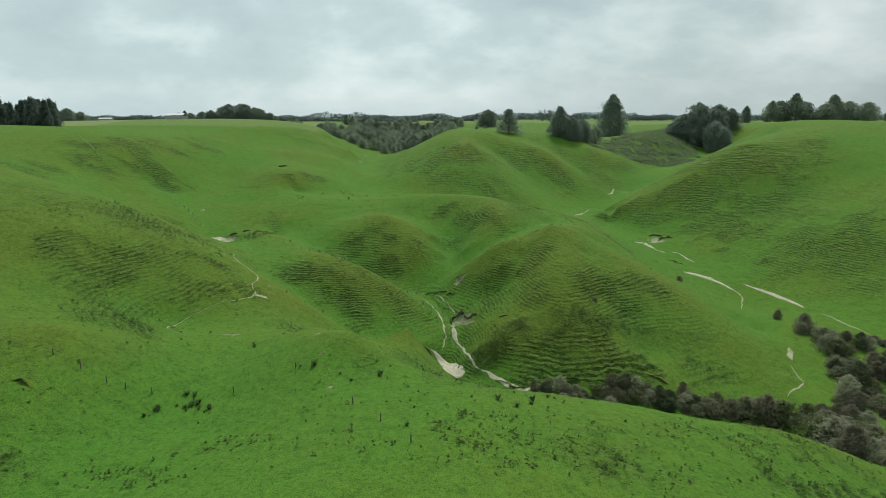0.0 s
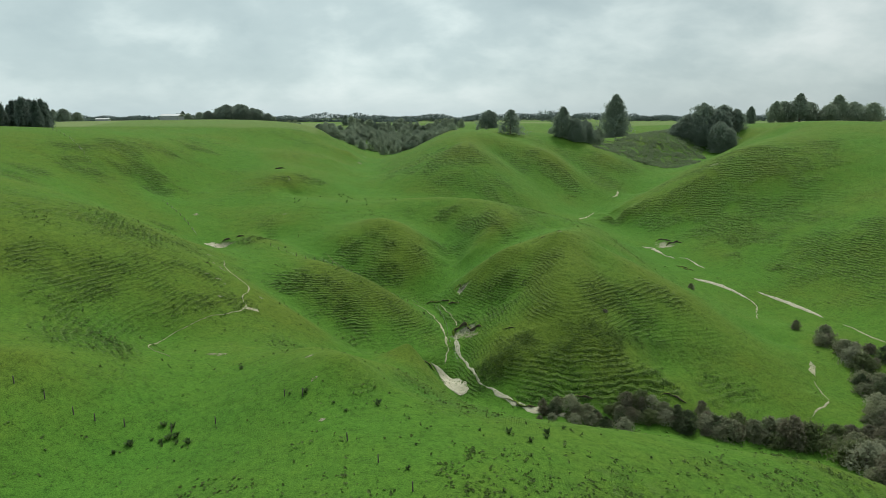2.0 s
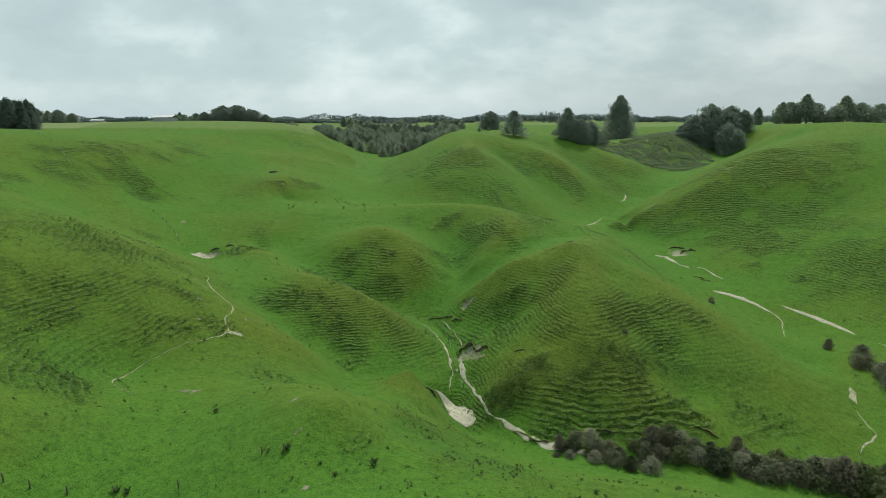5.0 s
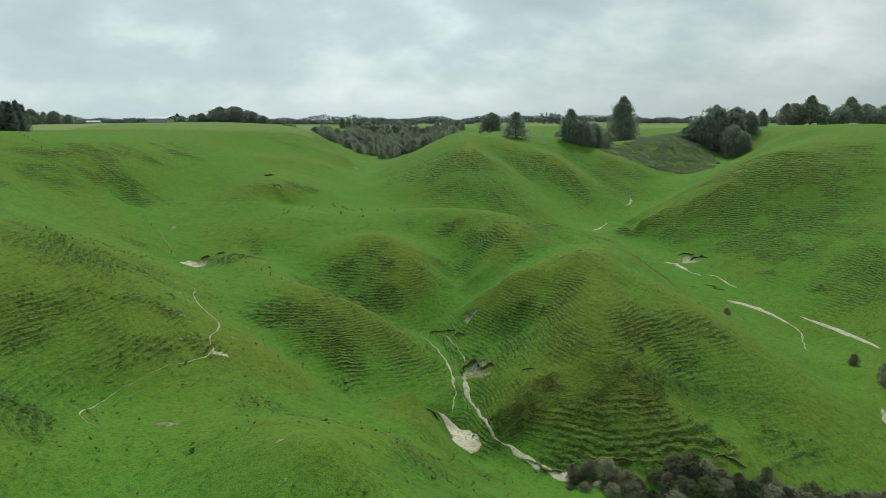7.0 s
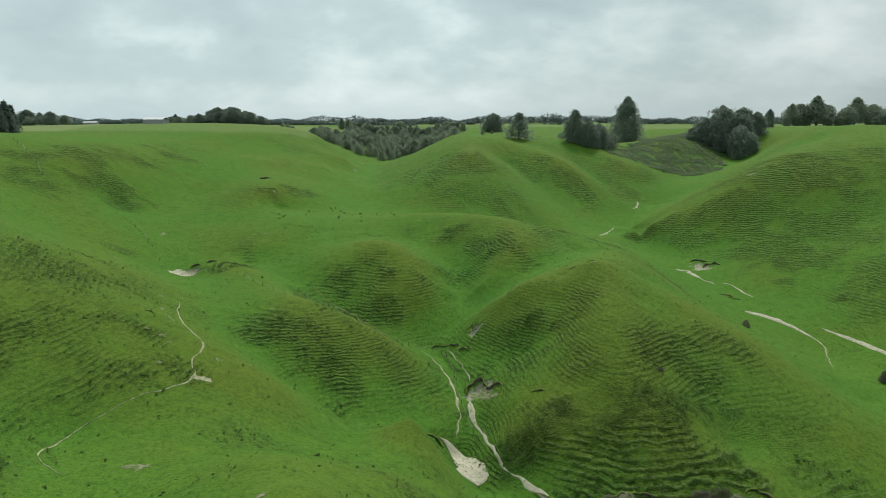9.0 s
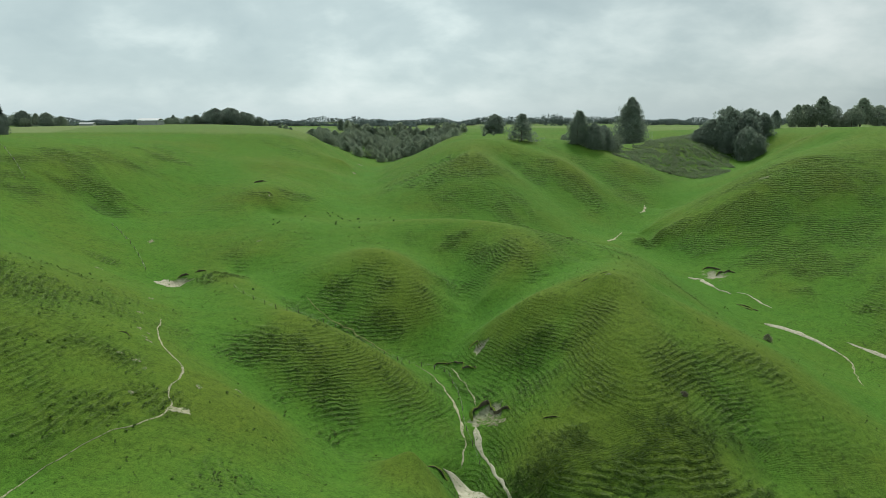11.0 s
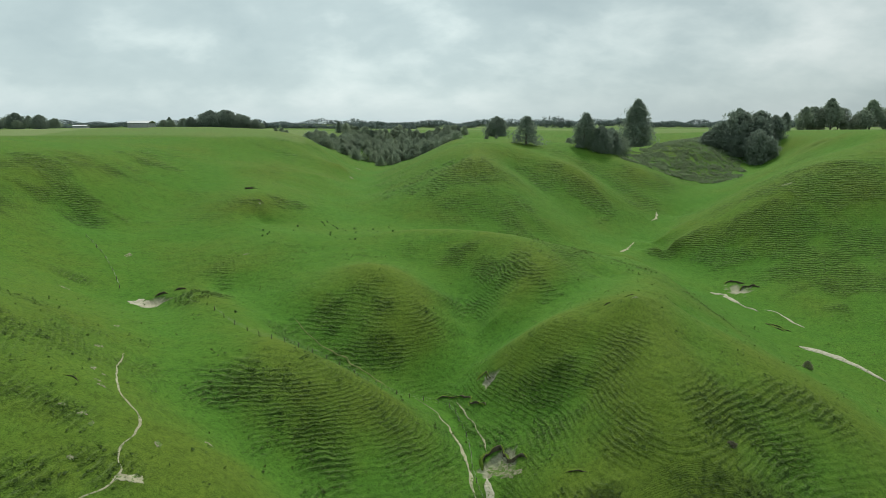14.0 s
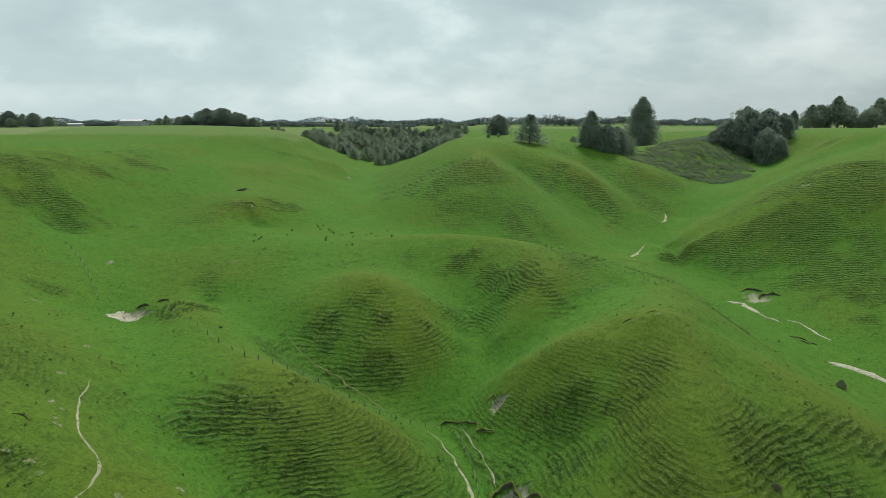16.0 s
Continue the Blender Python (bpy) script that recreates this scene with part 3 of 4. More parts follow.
def on_ground(x, y):
    """The height of the ground sheet itself at x, y."""
    x, y = np.asarray(x, float), np.asarray(y, float)
    i = np.clip(np.searchsorted(gx, x) - 1, 0, len(gx) - 2)
    j = np.clip(np.searchsorted(gy, y) - 1, 0, len(gy) - 2)
    u, v = (x - gx[i]) / (gx[i + 1] - gx[i]), (y - gy[j]) / (gy[j + 1] - gy[j])
    return (GZ[j, i] * (1 - u) + GZ[j, i + 1] * u) * (1 - v) + (GZ[j + 1, i] * (1 - u) + GZ[j + 1, i + 1] * u) * v


# ---- trees and bushes ----
def part(name, me, parent, label=""):
    ob = new(name, me)
    ob.parent = parent
    return tagged(ob, label)


def tube(points, radii, sides=7):
    """A tapering limb through the points: corners and quads."""
    rows, faces = [], []
    for k, (p, r) in enumerate(zip(points, radii)):
        ahead = (Vector(points[min(k + 1, len(points) - 1)]) - Vector(points[max(k - 1, 0)])).normalized()
        side = ahead.orthogonal().normalized()
        other = ahead.cross(side)
        rows += [Vector(p) + r * (math.cos(a) * side + math.sin(a) * other) for a in (2 * math.pi * s / sides for s in range(sides))]
    for k in range(len(points) - 1):
        for s in range(sides):
            a, b = k * sides + s, k * sides + (s + 1) % sides
            faces.append((a, b, b + sides, a + sides))
    return [tuple(r) for r in rows], faces


def joined(name, pieces, mat):
    verts, faces = [], []
    for v, f in pieces:
        base = len(verts)
        verts += v
        faces += [tuple(i + base for i in q) for q in f]
    me = bpy.data.meshes.new(name)
    me.from_pydata(verts, [], faces)
    me.materials.append(mat)
    me.polygons.foreach_set("use_smooth", [True] * len(faces))
    me.update()
    return me


def leaf_cloud(name, centres, sizes, mat, rng, per=3, outward=None):
    """Tufts of bent leaves round the centres, out of numpy arrays; each leaf is a four-cornered fleck of two triangles."""
    n = len(centres) * per
    c = np.repeat(centres, per, 0) + rng.normal(0, 0.34, (n, 3)) * np.repeat(sizes, per)[:, None]
    s = np.repeat(sizes, per) * rng.uniform(0.55, 1.1, n)
    d = (np.array([[0, 0, 1.0]]) if outward is None else np.repeat(outward, per, 0) + [0, 0, 0.35]) + rng.normal(0, 0.55, (n, 3))
    d /= np.linalg.norm(d, axis=1)[:, None]
    a = np.cross(d, rng.normal(size=(n, 3)))
    a /= np.linalg.norm(a, axis=1)[:, None]
    b = np.cross(d, a)
    w = (0.5 * s)[:, None]
    v = np.stack([c - a * w * 1.25, c + b * w * 0.8 + d * w * 0.25, c + a * w * 1.25 - d * w * 0.2, c - b * w * 0.8 + d * w * 0.25], 1).reshape(-1, 3)
    return sheet_mesh(name, v, np.arange(n * 4).reshape(-1, 4), mat, False)


def grow(name, mat, rng, high, wide, shape, tufts, tuft, bare_stem=0.12, limbs=9, lean=0.0):
    """One plant: an Empty with a trunk, its limbs and a crown. shape(u) is the crown's half width at the share u of its height."""
    thing = new(name)
    top = Vector((lean * high, 0, high * 0.93))
    bend = Vector((rng.normal(0, 0.02) * high, rng.normal(0, 0.02) * high, high * 0.45))
    thick = 0.022 * high + 0.05
    pieces = [tube([(0, 0, -0.04 * high - 0.3), tuple(bend * 0.5), tuple(bend), tuple(top)], [thick * 1.25, thick, thick * 0.7, thick * 0.12])]
    for k in range(limbs):
        u = rng.uniform(bare_stem + 0.04, 0.85)
        turn = rng.uniform(0, 2 * math.pi)
        reach = shape(u) * wide * 0.8
        foot = Vector((bend.x, bend.y, u * high * 0.85))
        tip = foot + Vector((math.cos(turn) * reach, math.sin(turn) * reach, high * 0.10))
        pieces.append(tube([tuple(foot), tuple((foot + tip) / 2 + Vector((0, 0, 0.02 * high))), tuple(tip)], [thick * 0.4, thick * 0.25, thick * 0.08], 5))
    part("trunk", joined("trunk", pieces, BARK), thing)
    # the crown: boughs of uneven reach, each a clump of tufts, with gaps between them
    boughs = max(10, tufts // 26)
    at, size, out = [], [], []
    for k in range(boughs):
        u = bare_stem + (1 - bare_stem) * (k + rng.uniform(0, 1)) / boughs
        turn = k * 2.399 + rng.normal(0, 0.35)
        reach = shape(u) * wide * rng.uniform(0.7, 1.2)
        heart = np.array([math.cos(turn) * reach * 0.72 + lean * u * high, math.sin(turn) * reach * 0.72, u * high])
        m = tufts // boughs
        spread = max(0.25 * shape(u) * wide, 0.022 * high)
        off = rng.normal(0, 1, (m, 3))
        at.append(heart + off * [spread, spread, spread * 0.62])
        out.append(off / np.linalg.norm(off, axis=1)[:, None] * 0.7 + np.array([math.cos(turn), math.sin(turn), 0.5]) * 0.5)
        size.append(tuft * rng.uniform(0.7, 1.3, m))
    at, size = np.concatenate(at), np.concatenate(size)
    at[:, 2] = np.maximum(at[:, 2], 0.03 * high)
    part("crown", leaf_cloud("crown", at, size, mat, rng, 3, np.concatenate(out)), thing)
    return thing


def conical(u):
    return max(0.05, (1 - u) ** 0.62 * (0.45 + 0.55 * min(1, u * 5)))


def ovate(u):
    return max(0.06, math.sin(math.pi * min(0.98, 0.13 + 0.85 * u)) ** 0.8 * (1 - 0.3 * u))


def domed(u):
    return max(0.08, math.sqrt(max(0.0, 1 - (u * 1.02) ** 2.2)) * (0.72 + 0.28 * min(1, u * 4)))


def spread(u):
    return max(0.10, (1 - u) ** 0.55 * (0.85 + 0.15 * math.sin(u * 23)))


def plant(original, x, y, scale, turn, label, category, group="", sink=0.0, squash=1.0):
    z = float(on_ground(x, y)) - sink
    made = copy_thing(original, pose(x, y, z, 0, 0, turn))
    made.scale = (scale, scale, scale * squash)
    return tagged(made, label, category, group)


rng = np.random.default_rng(7)

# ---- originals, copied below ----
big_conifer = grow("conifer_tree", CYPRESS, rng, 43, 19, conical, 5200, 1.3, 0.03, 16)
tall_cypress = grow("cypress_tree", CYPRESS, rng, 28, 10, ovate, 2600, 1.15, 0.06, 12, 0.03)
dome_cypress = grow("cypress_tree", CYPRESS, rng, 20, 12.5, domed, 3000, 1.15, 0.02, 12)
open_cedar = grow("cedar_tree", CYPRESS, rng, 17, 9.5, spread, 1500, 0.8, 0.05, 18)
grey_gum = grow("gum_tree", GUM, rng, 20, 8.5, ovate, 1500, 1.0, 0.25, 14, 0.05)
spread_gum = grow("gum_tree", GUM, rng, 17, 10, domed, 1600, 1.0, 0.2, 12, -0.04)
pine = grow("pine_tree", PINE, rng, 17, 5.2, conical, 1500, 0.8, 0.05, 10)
hedge_tree = grow("shelter_tree", HAZED_SCRUB, rng, 11, 5.5, domed, 1100, 0.75, 0.03, 8)
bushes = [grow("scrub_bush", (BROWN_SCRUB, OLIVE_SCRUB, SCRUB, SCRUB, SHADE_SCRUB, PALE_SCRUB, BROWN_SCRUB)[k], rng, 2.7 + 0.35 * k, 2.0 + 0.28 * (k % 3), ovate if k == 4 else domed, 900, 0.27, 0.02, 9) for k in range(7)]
gully_bushes = [grow("gully_bush", HAZED_SCRUB if k % 2 else GUM, rng, 6.5 + k, 4.6 + 0.4 * k, domed, 800, 0.7, 0.02, 6) for k in range(4)]
originals = [big_conifer, tall_cypress, dome_cypress, open_cedar, grey_gum, spread_gum, pine, hedge_tree, *bushes, *gully_bushes]

# ---- trees on the far rim ----
plant(open_cedar, 49, 463, 1.2, 40, "open-branched grey-green cedar on the pasture rim", "tree", sink=0.3, squash=0.85)
plant(dome_cypress, 46, 640, 0.85, 10, "dense round dark tree behind the pasture rim", "tree")
plant(tall_cypress, 89, 478, 0.80, 0, "tall uneven dark cypress above the hollow", "tree", sink=0.5)
plant(dome_cypress, 99, 474, 0.62, 70, "round grey-green cypress beside the taller one", "tree", sink=0.8, squash=1.35)
plant(dome_cypress, 109, 487, 0.60, 140, "round dark cypress at the edge of the hollow", "tree", sink=0.8, squash=1.4)
plant(hedge_tree, 120, 500, 1.0, 60, "low dark bushy tree in the hollow", "tree", sink=0.8)
plant(hedge_tree, 134, 545, 1.1, 160, "low dark bushy tree at the foot of the tall conifer", "tree", sink=0.8)
plant(big_conifer, 171, 631, 1.0, 20, "very tall dense dark conifer standing alone in the hollow", "tree", sink=0.5)
for k, (x, y, s, q, words) in enumerate([(235, 574, 1.12, 1.38, "huge dark cypress crowning the bank"), (221, 572, 0.92, 1.10, "dark spreading cypress at the edge of the bank"), (229, 562, 0.70, 1.2, "dark cypress leaning out of the clump"), (241, 551, 0.88, 1.45, "dark cypress reaching down the bank"), (249, 548, 0.55, 1.5, "smaller dark cypress low on the bank"), (249, 569, 0.90, 1.45, "dense dark cypress in the old clump"), (258, 584, 0.92, 1.3, "round dark cypress at the back of the clump"), (268, 580, 0.72, 1.35, "round dark cypress at the end of the clump"), (213, 576, 0.6, 0.9, "low dark cypress skirting the clump")]):
    plant(dome_cypress, x, y, s, 97 * k, words, "tree", "old cypresses on the bank", 1.2, q)
plant(tall_cypress, 318, 655, 0.62, 290, "rounded dark tree standing by itself on the ridge", "tree", sink=0.5, squash=1.0)
for k, (x, y, s, original) in enumerate([(420, 800, 1.0, grey_gum), (438, 812, 1.2, spread_gum), (452, 800, 1.35, grey_gum), (470, 815, 1.15, spread_gum), (488, 800, 1.0, spread_gum), (506, 812, 1.3, grey_gum), (524, 806, 1.15, spread_gum), (545, 800, 1.1, spread_gum), (566, 820, 0.8, hedge_tree), (584, 815, 1.0, hedge_tree), (604, 806, 1.1, dome_cypress), (626, 812, 0.9, spread_gum)]):
    plant(original, x, y, s * 1.28, 53 * k, "grey-green gum in the row behind the steep hill" if original in (grey_gum, spread_gum) else "dark rounded tree in the row behind the steep hill", "tree", "trees behind the steep hill")
for k in range(13):
    plant(hedge_tree, 414 + 17 * k, 796 + 9 * (k % 3), 0.9 + 0.35 * ((k * 5) % 7) / 7, 41 * k, "low hazy green tree filling the row behind the steep hill", "tree", "trees behind the steep hill")
for k, (x, y, s, original) in enumerate([(-300, 850, 0.75, dome_cypress), (-288, 862, 1.0, dome_cypress), (-276, 852, 1.15, dome_cypress), (-264, 866, 1.2, dome_cypress), (-254, 850, 1.15, dome_cypress), (-244, 862, 0.95, dome_cypress), (-234, 850, 0.85, dome_cypress), (-222, 858, 0.6, dome_cypress), (-270, 840, 0.9, dome_cypress), (-285, 872, 1.1, dome_cypress), (-212, 850, 0.8, hedge_tree)]):
    plant(original, x - 16, y, s * (0.95 if original is dome_cypress else 0.85), 71 * k, "dark green tree in a dense clump on the plateau", "tree", "clump on the plateau")
for k, (x, y, s) in enumerate([(-352, 940, 0.75), (-366, 950, 0.9), (-382, 944, 0.8), (-398, 956, 0.8), (-340, 930, 0.55)]):
    plant(spread_gum, x, y, s, 67 * k, "hazy grey-green paddock tree on the plateau", "tree", "paddock trees")
plant(tall_cypress, -519, 1254, 0.72, 10, "single rounded tree far out on the plateau", "tree")
for k in range(13):
    x = -790 + 15 * k + rng.uniform(-5, 5)
    plant((spread_gum, grey_gum, dome_cypress)[k % 3], x, 1050 + rng.uniform(-25, 25), (1.0, 1.05, 0.95, 1.2, 0.8)[k % 5], 47 * k, "tall tree in a far homestead shelter belt", "tree", "homestead trees")
for k in range(46):
    x = -251 - 2.3 * k + rng.uniform(-1, 1)
    y = 392 + 8 * (k % 4) + rng.uniform(-3, 3) + 0.12 * k
    plant(pine, x, y, rng.uniform(0.78, 1.08), 83 * k, "dark pine in a plantation at the paddock edge", "tree", "plantation pines", sink=0.3)
for k in range(30):
    x = -128 + 5.2 * k + rng.uniform(-2, 2)
    y = 830 + 22 * math.sin(k * 0.55) + rng.uniform(-6, 6)
    plant(hedge_tree if k % 4 else tall_cypress, x, y, rng.uniform(0.75, 1.15) * (1 if k % 4 else 0.42), 59 * k, "dark bushy tree along the top of the bush gully", "tree", "trees above the bush gully")
for k, (x, y, s) in enumerate([(-150, 640, 0.5), (-143, 630, 0.35), (-158, 650, 0.4), (28, 520, 0.3), (36, 530, 0.25), (90, 530, 0.5), (96, 524, 0.4)]):
    plant(hedge_tree, x, y, s, 31 * k, "small dark shrub on the paddock rim", "shrub", "rim shrubs")

# ---- the gully filled with bush ----
count = 0
while count < 230:
    x, y = rng.uniform(-140, 12), rng.uniform(628, 840)
    z = float(on_ground(x, y))
    if z > -13.5 - 2.0 * rng.uniform():
        continue
    plant(gully_bushes[count % 4], x, y, rng.uniform(0.75, 1.15), rng.uniform(0, 360), "rounded native bush packed into a deep gully", "bush", "gully bush", sink=0.6, squash=1 + 0.012 * max(0.0, -13.5 - z))
    count += 1

# ---- scrub along the stream and on the flat ----
placed = []


def scrub(x, y, big=1.0, sink=0.25, apart=1.5):
    k = len(placed)
    if any((x - a) ** 2 + (y - b) ** 2 < (apart * big) ** 2 for a, b in placed):
        return
    placed.append((x, y))
    plant(bushes[int(rng.integers(0, 7))], x, y, big * rng.uniform(0.7, 1.2), rng.uniform(0, 360), "grey-brown scrub bush on the valley floor", "bush", "valley scrub", sink, rng.uniform(0.75, 1.05))


scrub(107, 186, 0.9)
scrub(42.2, 163.3, 0.45)
scrub(86.5, 215.5, 0.5)
for k in range(110):
    u = k / 109
    scrub(21 + 54 * u + rng.normal(0, 1.0), 136 - 9.5 * u + rng.normal(0, 1.7) - 1.0 * math.sin(u * 9), (0.55 + 0.6 * u) * rng.uniform(0.7, 1.3), 0.25, 1.2)
for k in range(3000):
    x, y = 72 + 93 * rng.uniform() ** 1.2, rng.uniform(100, 182)
    edge = np.interp(y, [100, 112, 126, 132, 139, 150, 159, 168, 179], [68, 74, 79, 88, 97, 103, 105.5, 106, 108.5]) + 1.5 * grain(x, y, 6, 61)
    open_grass = grain(x, y, 11, 63) > (0.2 if y < 148 else 0.75)
    if x < edge or open_grass or y > 180 - 0.75 * np.clip(x - 108, 0, 18) + 2 * grain(x, y, 8, 62):
        continue
    if len(placed) > 296:
        break
    scrub(x, y, rng.uniform(0.85, 1.4), 0.25, 1.75)

for ob in originals:
    for o in (*ob.children_recursive, ob):
        bpy.data.objects.remove(o)


# ---- bare ground: tracks, silt and slips ----
def drape(name, rows, mat, label, category, lift=0.06):
    """A thin sheet laid on the ground: rows of the same number of places across."""
    rows = np.array(rows)
    z = on_ground(rows[..., 0], rows[..., 1]) + lift * (1.0 + 0.8 * np.sin(np.linspace(0, math.pi, rows.shape[1])))
    z[:, 0] -= lift * 1.6
    z[:, -1] -= lift * 1.6
    me = sheet_mesh(name, np.concatenate([rows, z[..., None]], 2).reshape(-1, 3), lattice(rows.shape[1], rows.shape[0]), mat)
    return tagged(new(name, me), label, category, kind="structure")


def curve_through(points, step):
    """Places every step along a smooth line through the points."""
    p = np.array(points, float)
    p = np.vstack([2 * p[0] - p[1], p, 2 * p[-1] - p[-2]])
    out = []
    for a, b, c, d in zip(p, p[1:], p[2:], p[3:]):
        n = max(2, int(np.linalg.norm(c - b) / step))
        for t in np.arange(n) / n:
            out.append(0.5 * (2 * b + (c - a) * t + (2 * a - 5 * b + 4 * c - d) * t * t + (3 * b - a - 3 * c + d) * t**3))
    return np.array(out + [p[-2]])


def track(points, width, label, mat=CLAY, name="track", seed=1, wander=0.3, rag=0.8):
    """A worn strip of bare ground of uneven width."""
    line = curve_through(points, 0.5)
    along = np.gradient(line, axis=0)
    along /= np.linalg.norm(along, axis=1)[:, None] + 1e-9
    side = np.stack([-along[:, 1], along[:, 0]], 1)
    run = np.arange(len(line)) * 0.5
    line = line + side * (wander * grain(run, 0 * run, 3.0, seed, 2))[:, None]
    ends = np.clip(np.minimum(run, run[-1] - run) / 1.5, 0.15, 1)
    broad = np.interp(np.linspace(0, 1, len(line)), np.linspace(0, 1, len(np.atleast_1d(width))), np.atleast_1d(width))
    left = 0.5 * broad * (1 + rag * grain(run, 0 * run, 2.2, seed + 3, 3)) * ends
    right = 0.5 * broad * (1 + rag * grain(run, 0 * run, 2.2, seed + 5, 3)) * ends
    n = 5 if np.max(broad) < 1.5 else 9
    across = np.linspace(0, 1, n)
    rows = line[:, None] + side[:, None] * (-left[:, None] + (left + right)[:, None] * across)[..., None]
    return drape(name, rows, mat, label, name.replace("_", " "), 0.06 if np.max(broad) < 2.5 else 0.13)


def spill(x, y, a, b, turn, label, mat=SAND, name="silt_patch", seed=1):
    """A patch of bare ground with a ragged rim."""
    rows = []
    for r in np.linspace(0.02, 1, 9):
        ring = []
        for k in range(41):
            w = 2 * math.pi * (k % 40) / 40
            s = r * (1 + r * 0.45 * float(grain(np.cos(w) * 2.1 + seed * 5, np.sin(w) * 2.1, 0.9, seed, 3)))
            u, v = a * s * math.cos(w), b * s * math.sin(w)
            c, t = math.cos(radians(turn)), math.sin(radians(turn))
            ring.append((x + u * c - v * t, y + u * t + v * c))
        rows.append(ring)
    rows = np.array(rows)
    z = on_ground(rows[..., 0], rows[..., 1]) + 0.06
    z[-1] -= 0.10
    me = sheet_mesh(name, np.concatenate([rows, z[..., None]], 2).reshape(-1, 3), lattice(41, 9), mat)
    return tagged(new(name, me), label, name.replace("_", " "), kind="structure")


track([(-49.2, 110.8), (-53.3, 114.0), (-55.6, 117.5), (-55.2, 123.3), (-52.5, 128.5), (-50.0, 133.6), (-47.9, 135.9), (-46.1, 139.0), (-45.7, 141.4), (-45.6, 143.5), (-46.9, 144.8), (-47.8, 147.2), (-47.9, 151.6), (-49.2, 155.8), (-51.6, 157.7), (-54.3, 160.6), (-59.3, 169.0), (-63, 178)], (0.12, 0.24, 0.06, 0.2, 0.36, 0.38, 0.34, 0.1), "pale worn stock track winding over the grassy slope", seed=3)
spill(-44.5, 142.3, 1.6, 0.8, 20, "small pale scrape of bare clay beside the track", CLAY, "clay_scrape", 4)
spill(-85.2, 231, 3.4, 2.8, 10, "pale silt fan at the head of the little valley", seed=5)
track([(-10.2, 198.0), (-6.4, 193.4), (-3.1, 185.5), (-1.4, 178.3), (0.2, 171.9), (0.4, 166.0), (0.1, 160.5)], (0.15, 0.3, 0.4, 0.55, 0.75, 0.35, 0.3), "narrow eroded runnel beside the gully", seed=7, wander=0.4)
track([(-1.7, 196.3), (0.5, 190.2), (2.3, 184.8), (3.8, 178.0)], (0.25, 0.3, 0.35), "faint stock track down to the slip", seed=9)
track([(3.4, 170.5), (3.6, 166.4), (4.7, 162.7), (6.0, 157.5), (7.6, 151.9), (9.8, 147.5), (11.7, 145.3), (14.6, 141.7), (18.9, 137.1), (24, 135), (30, 133)], (1.3, 0.9, 0.6, 0.45, 0.4, 0.45, 1.0, 1.7, 1.9, 1.4, 0.6), "pale silted stream bed in the gully floor", SAND, "stream_bed", 11)
spill(6.2, 172.2, 2.7, 1.7, -35, "fan of pale broken earth below the slip", SCAR, "slip_fan", 12)
track([(-3.6, 158.4), (-1.6, 158.2), (0.3, 156.6), (1.7, 153.6), (2.8, 150.0), (3.5, 146.5)], (0.6, 2.2, 4.4, 6.0, 6.4, 4.0), "wide apron of pale silt washed out on the gully floor", SAND, "silt_apron", 13, 0.1, 0.12)
track([(90.2, 280.5), (94, 278.5), (95.4, 268.8), (98.6, 263.0)], (3.4, 2.2, 0.9, 0.6), "pale silt streak along the valley floor", SAND, "silt_streak", 15)
track([(101.0, 264), (104.1, 259.5), (105.6, 249.4)], (0.6, 0.9, 1.0), "broken pale silt streak along the valley floor", SAND, "silt_streak", 17)
track([(95.5, 234.5), (100.5, 231.5), (104.0, 227.5), (106.3, 223.5), (108.2, 217.5)], (2.4, 3.6, 2.8, 1.5, 0.7), "broad bank of pale silt along the valley floor", SAND, "silt_bank", 19, 0.25, 0.3)
track([(108.0, 218.5), (108.4, 213.9), (107.4, 209.3), (104.8, 204.8), (101, 196)], (0.9, 0.6, 0.5, 0.35, 0.2), "thin pale track running on from the silt bank", seed=21)
track([(113.5, 222.5), (117.0, 216.0), (119.3, 209.6), (120.9, 202.9), (121.6, 196.0)], (0.6, 1.5, 1.9, 1.6, 0.6), "long smooth strip of pale silt on the flat", SAND, "silt_streak", 23, 0.1, 0.22)
track([(123.2, 189), (125.0, 182.1), (126.2, 176.0), (127, 170)], (0.4, 0.5, 0.5, 0.3), "thin pale track along the scrub edge", seed=25)
track([(70, 322), (73.2, 327.3), (78.8, 338.2), (84.7, 349.4)], (0.9, 1.1, 0.7, 0.4), "pale broken track over the saddle", seed=27)
track([(104, 385), (110, 394), (112.5, 402)], (0.7, 1.3, 0.5), "yellowish scrape on the valley floor", CLAY, "clay_scrape", 28)
track([(96.6, 161), (95.8, 158.5), (95.0, 156), (94.0, 153)], (0.5, 1.6, 2.0, 0.6), "dull patch of dried mud beside the scrub", CLAY, "mud_patch", 29, 0.4, 0.7)
track([(92, 151), (90.9, 146.2), (89.8, 142.0), (87.2, 138.9), (82.0, 135.3)], (0.45, 0.5, 0.45, 0.45, 0.3), "thin pale stock track leading into the scrub", seed=31)
track([(-41.9, 220.9), (-37.1, 215.1), (-31.9, 211.4), (-27.0, 208.3), (-21.1, 204.1), (-16.6, 199.8)], (0.3, 0.35, 0.35, 0.35, 0.35, 0.2), "faint old stock track along the foot of the dome", WORN, seed=33)
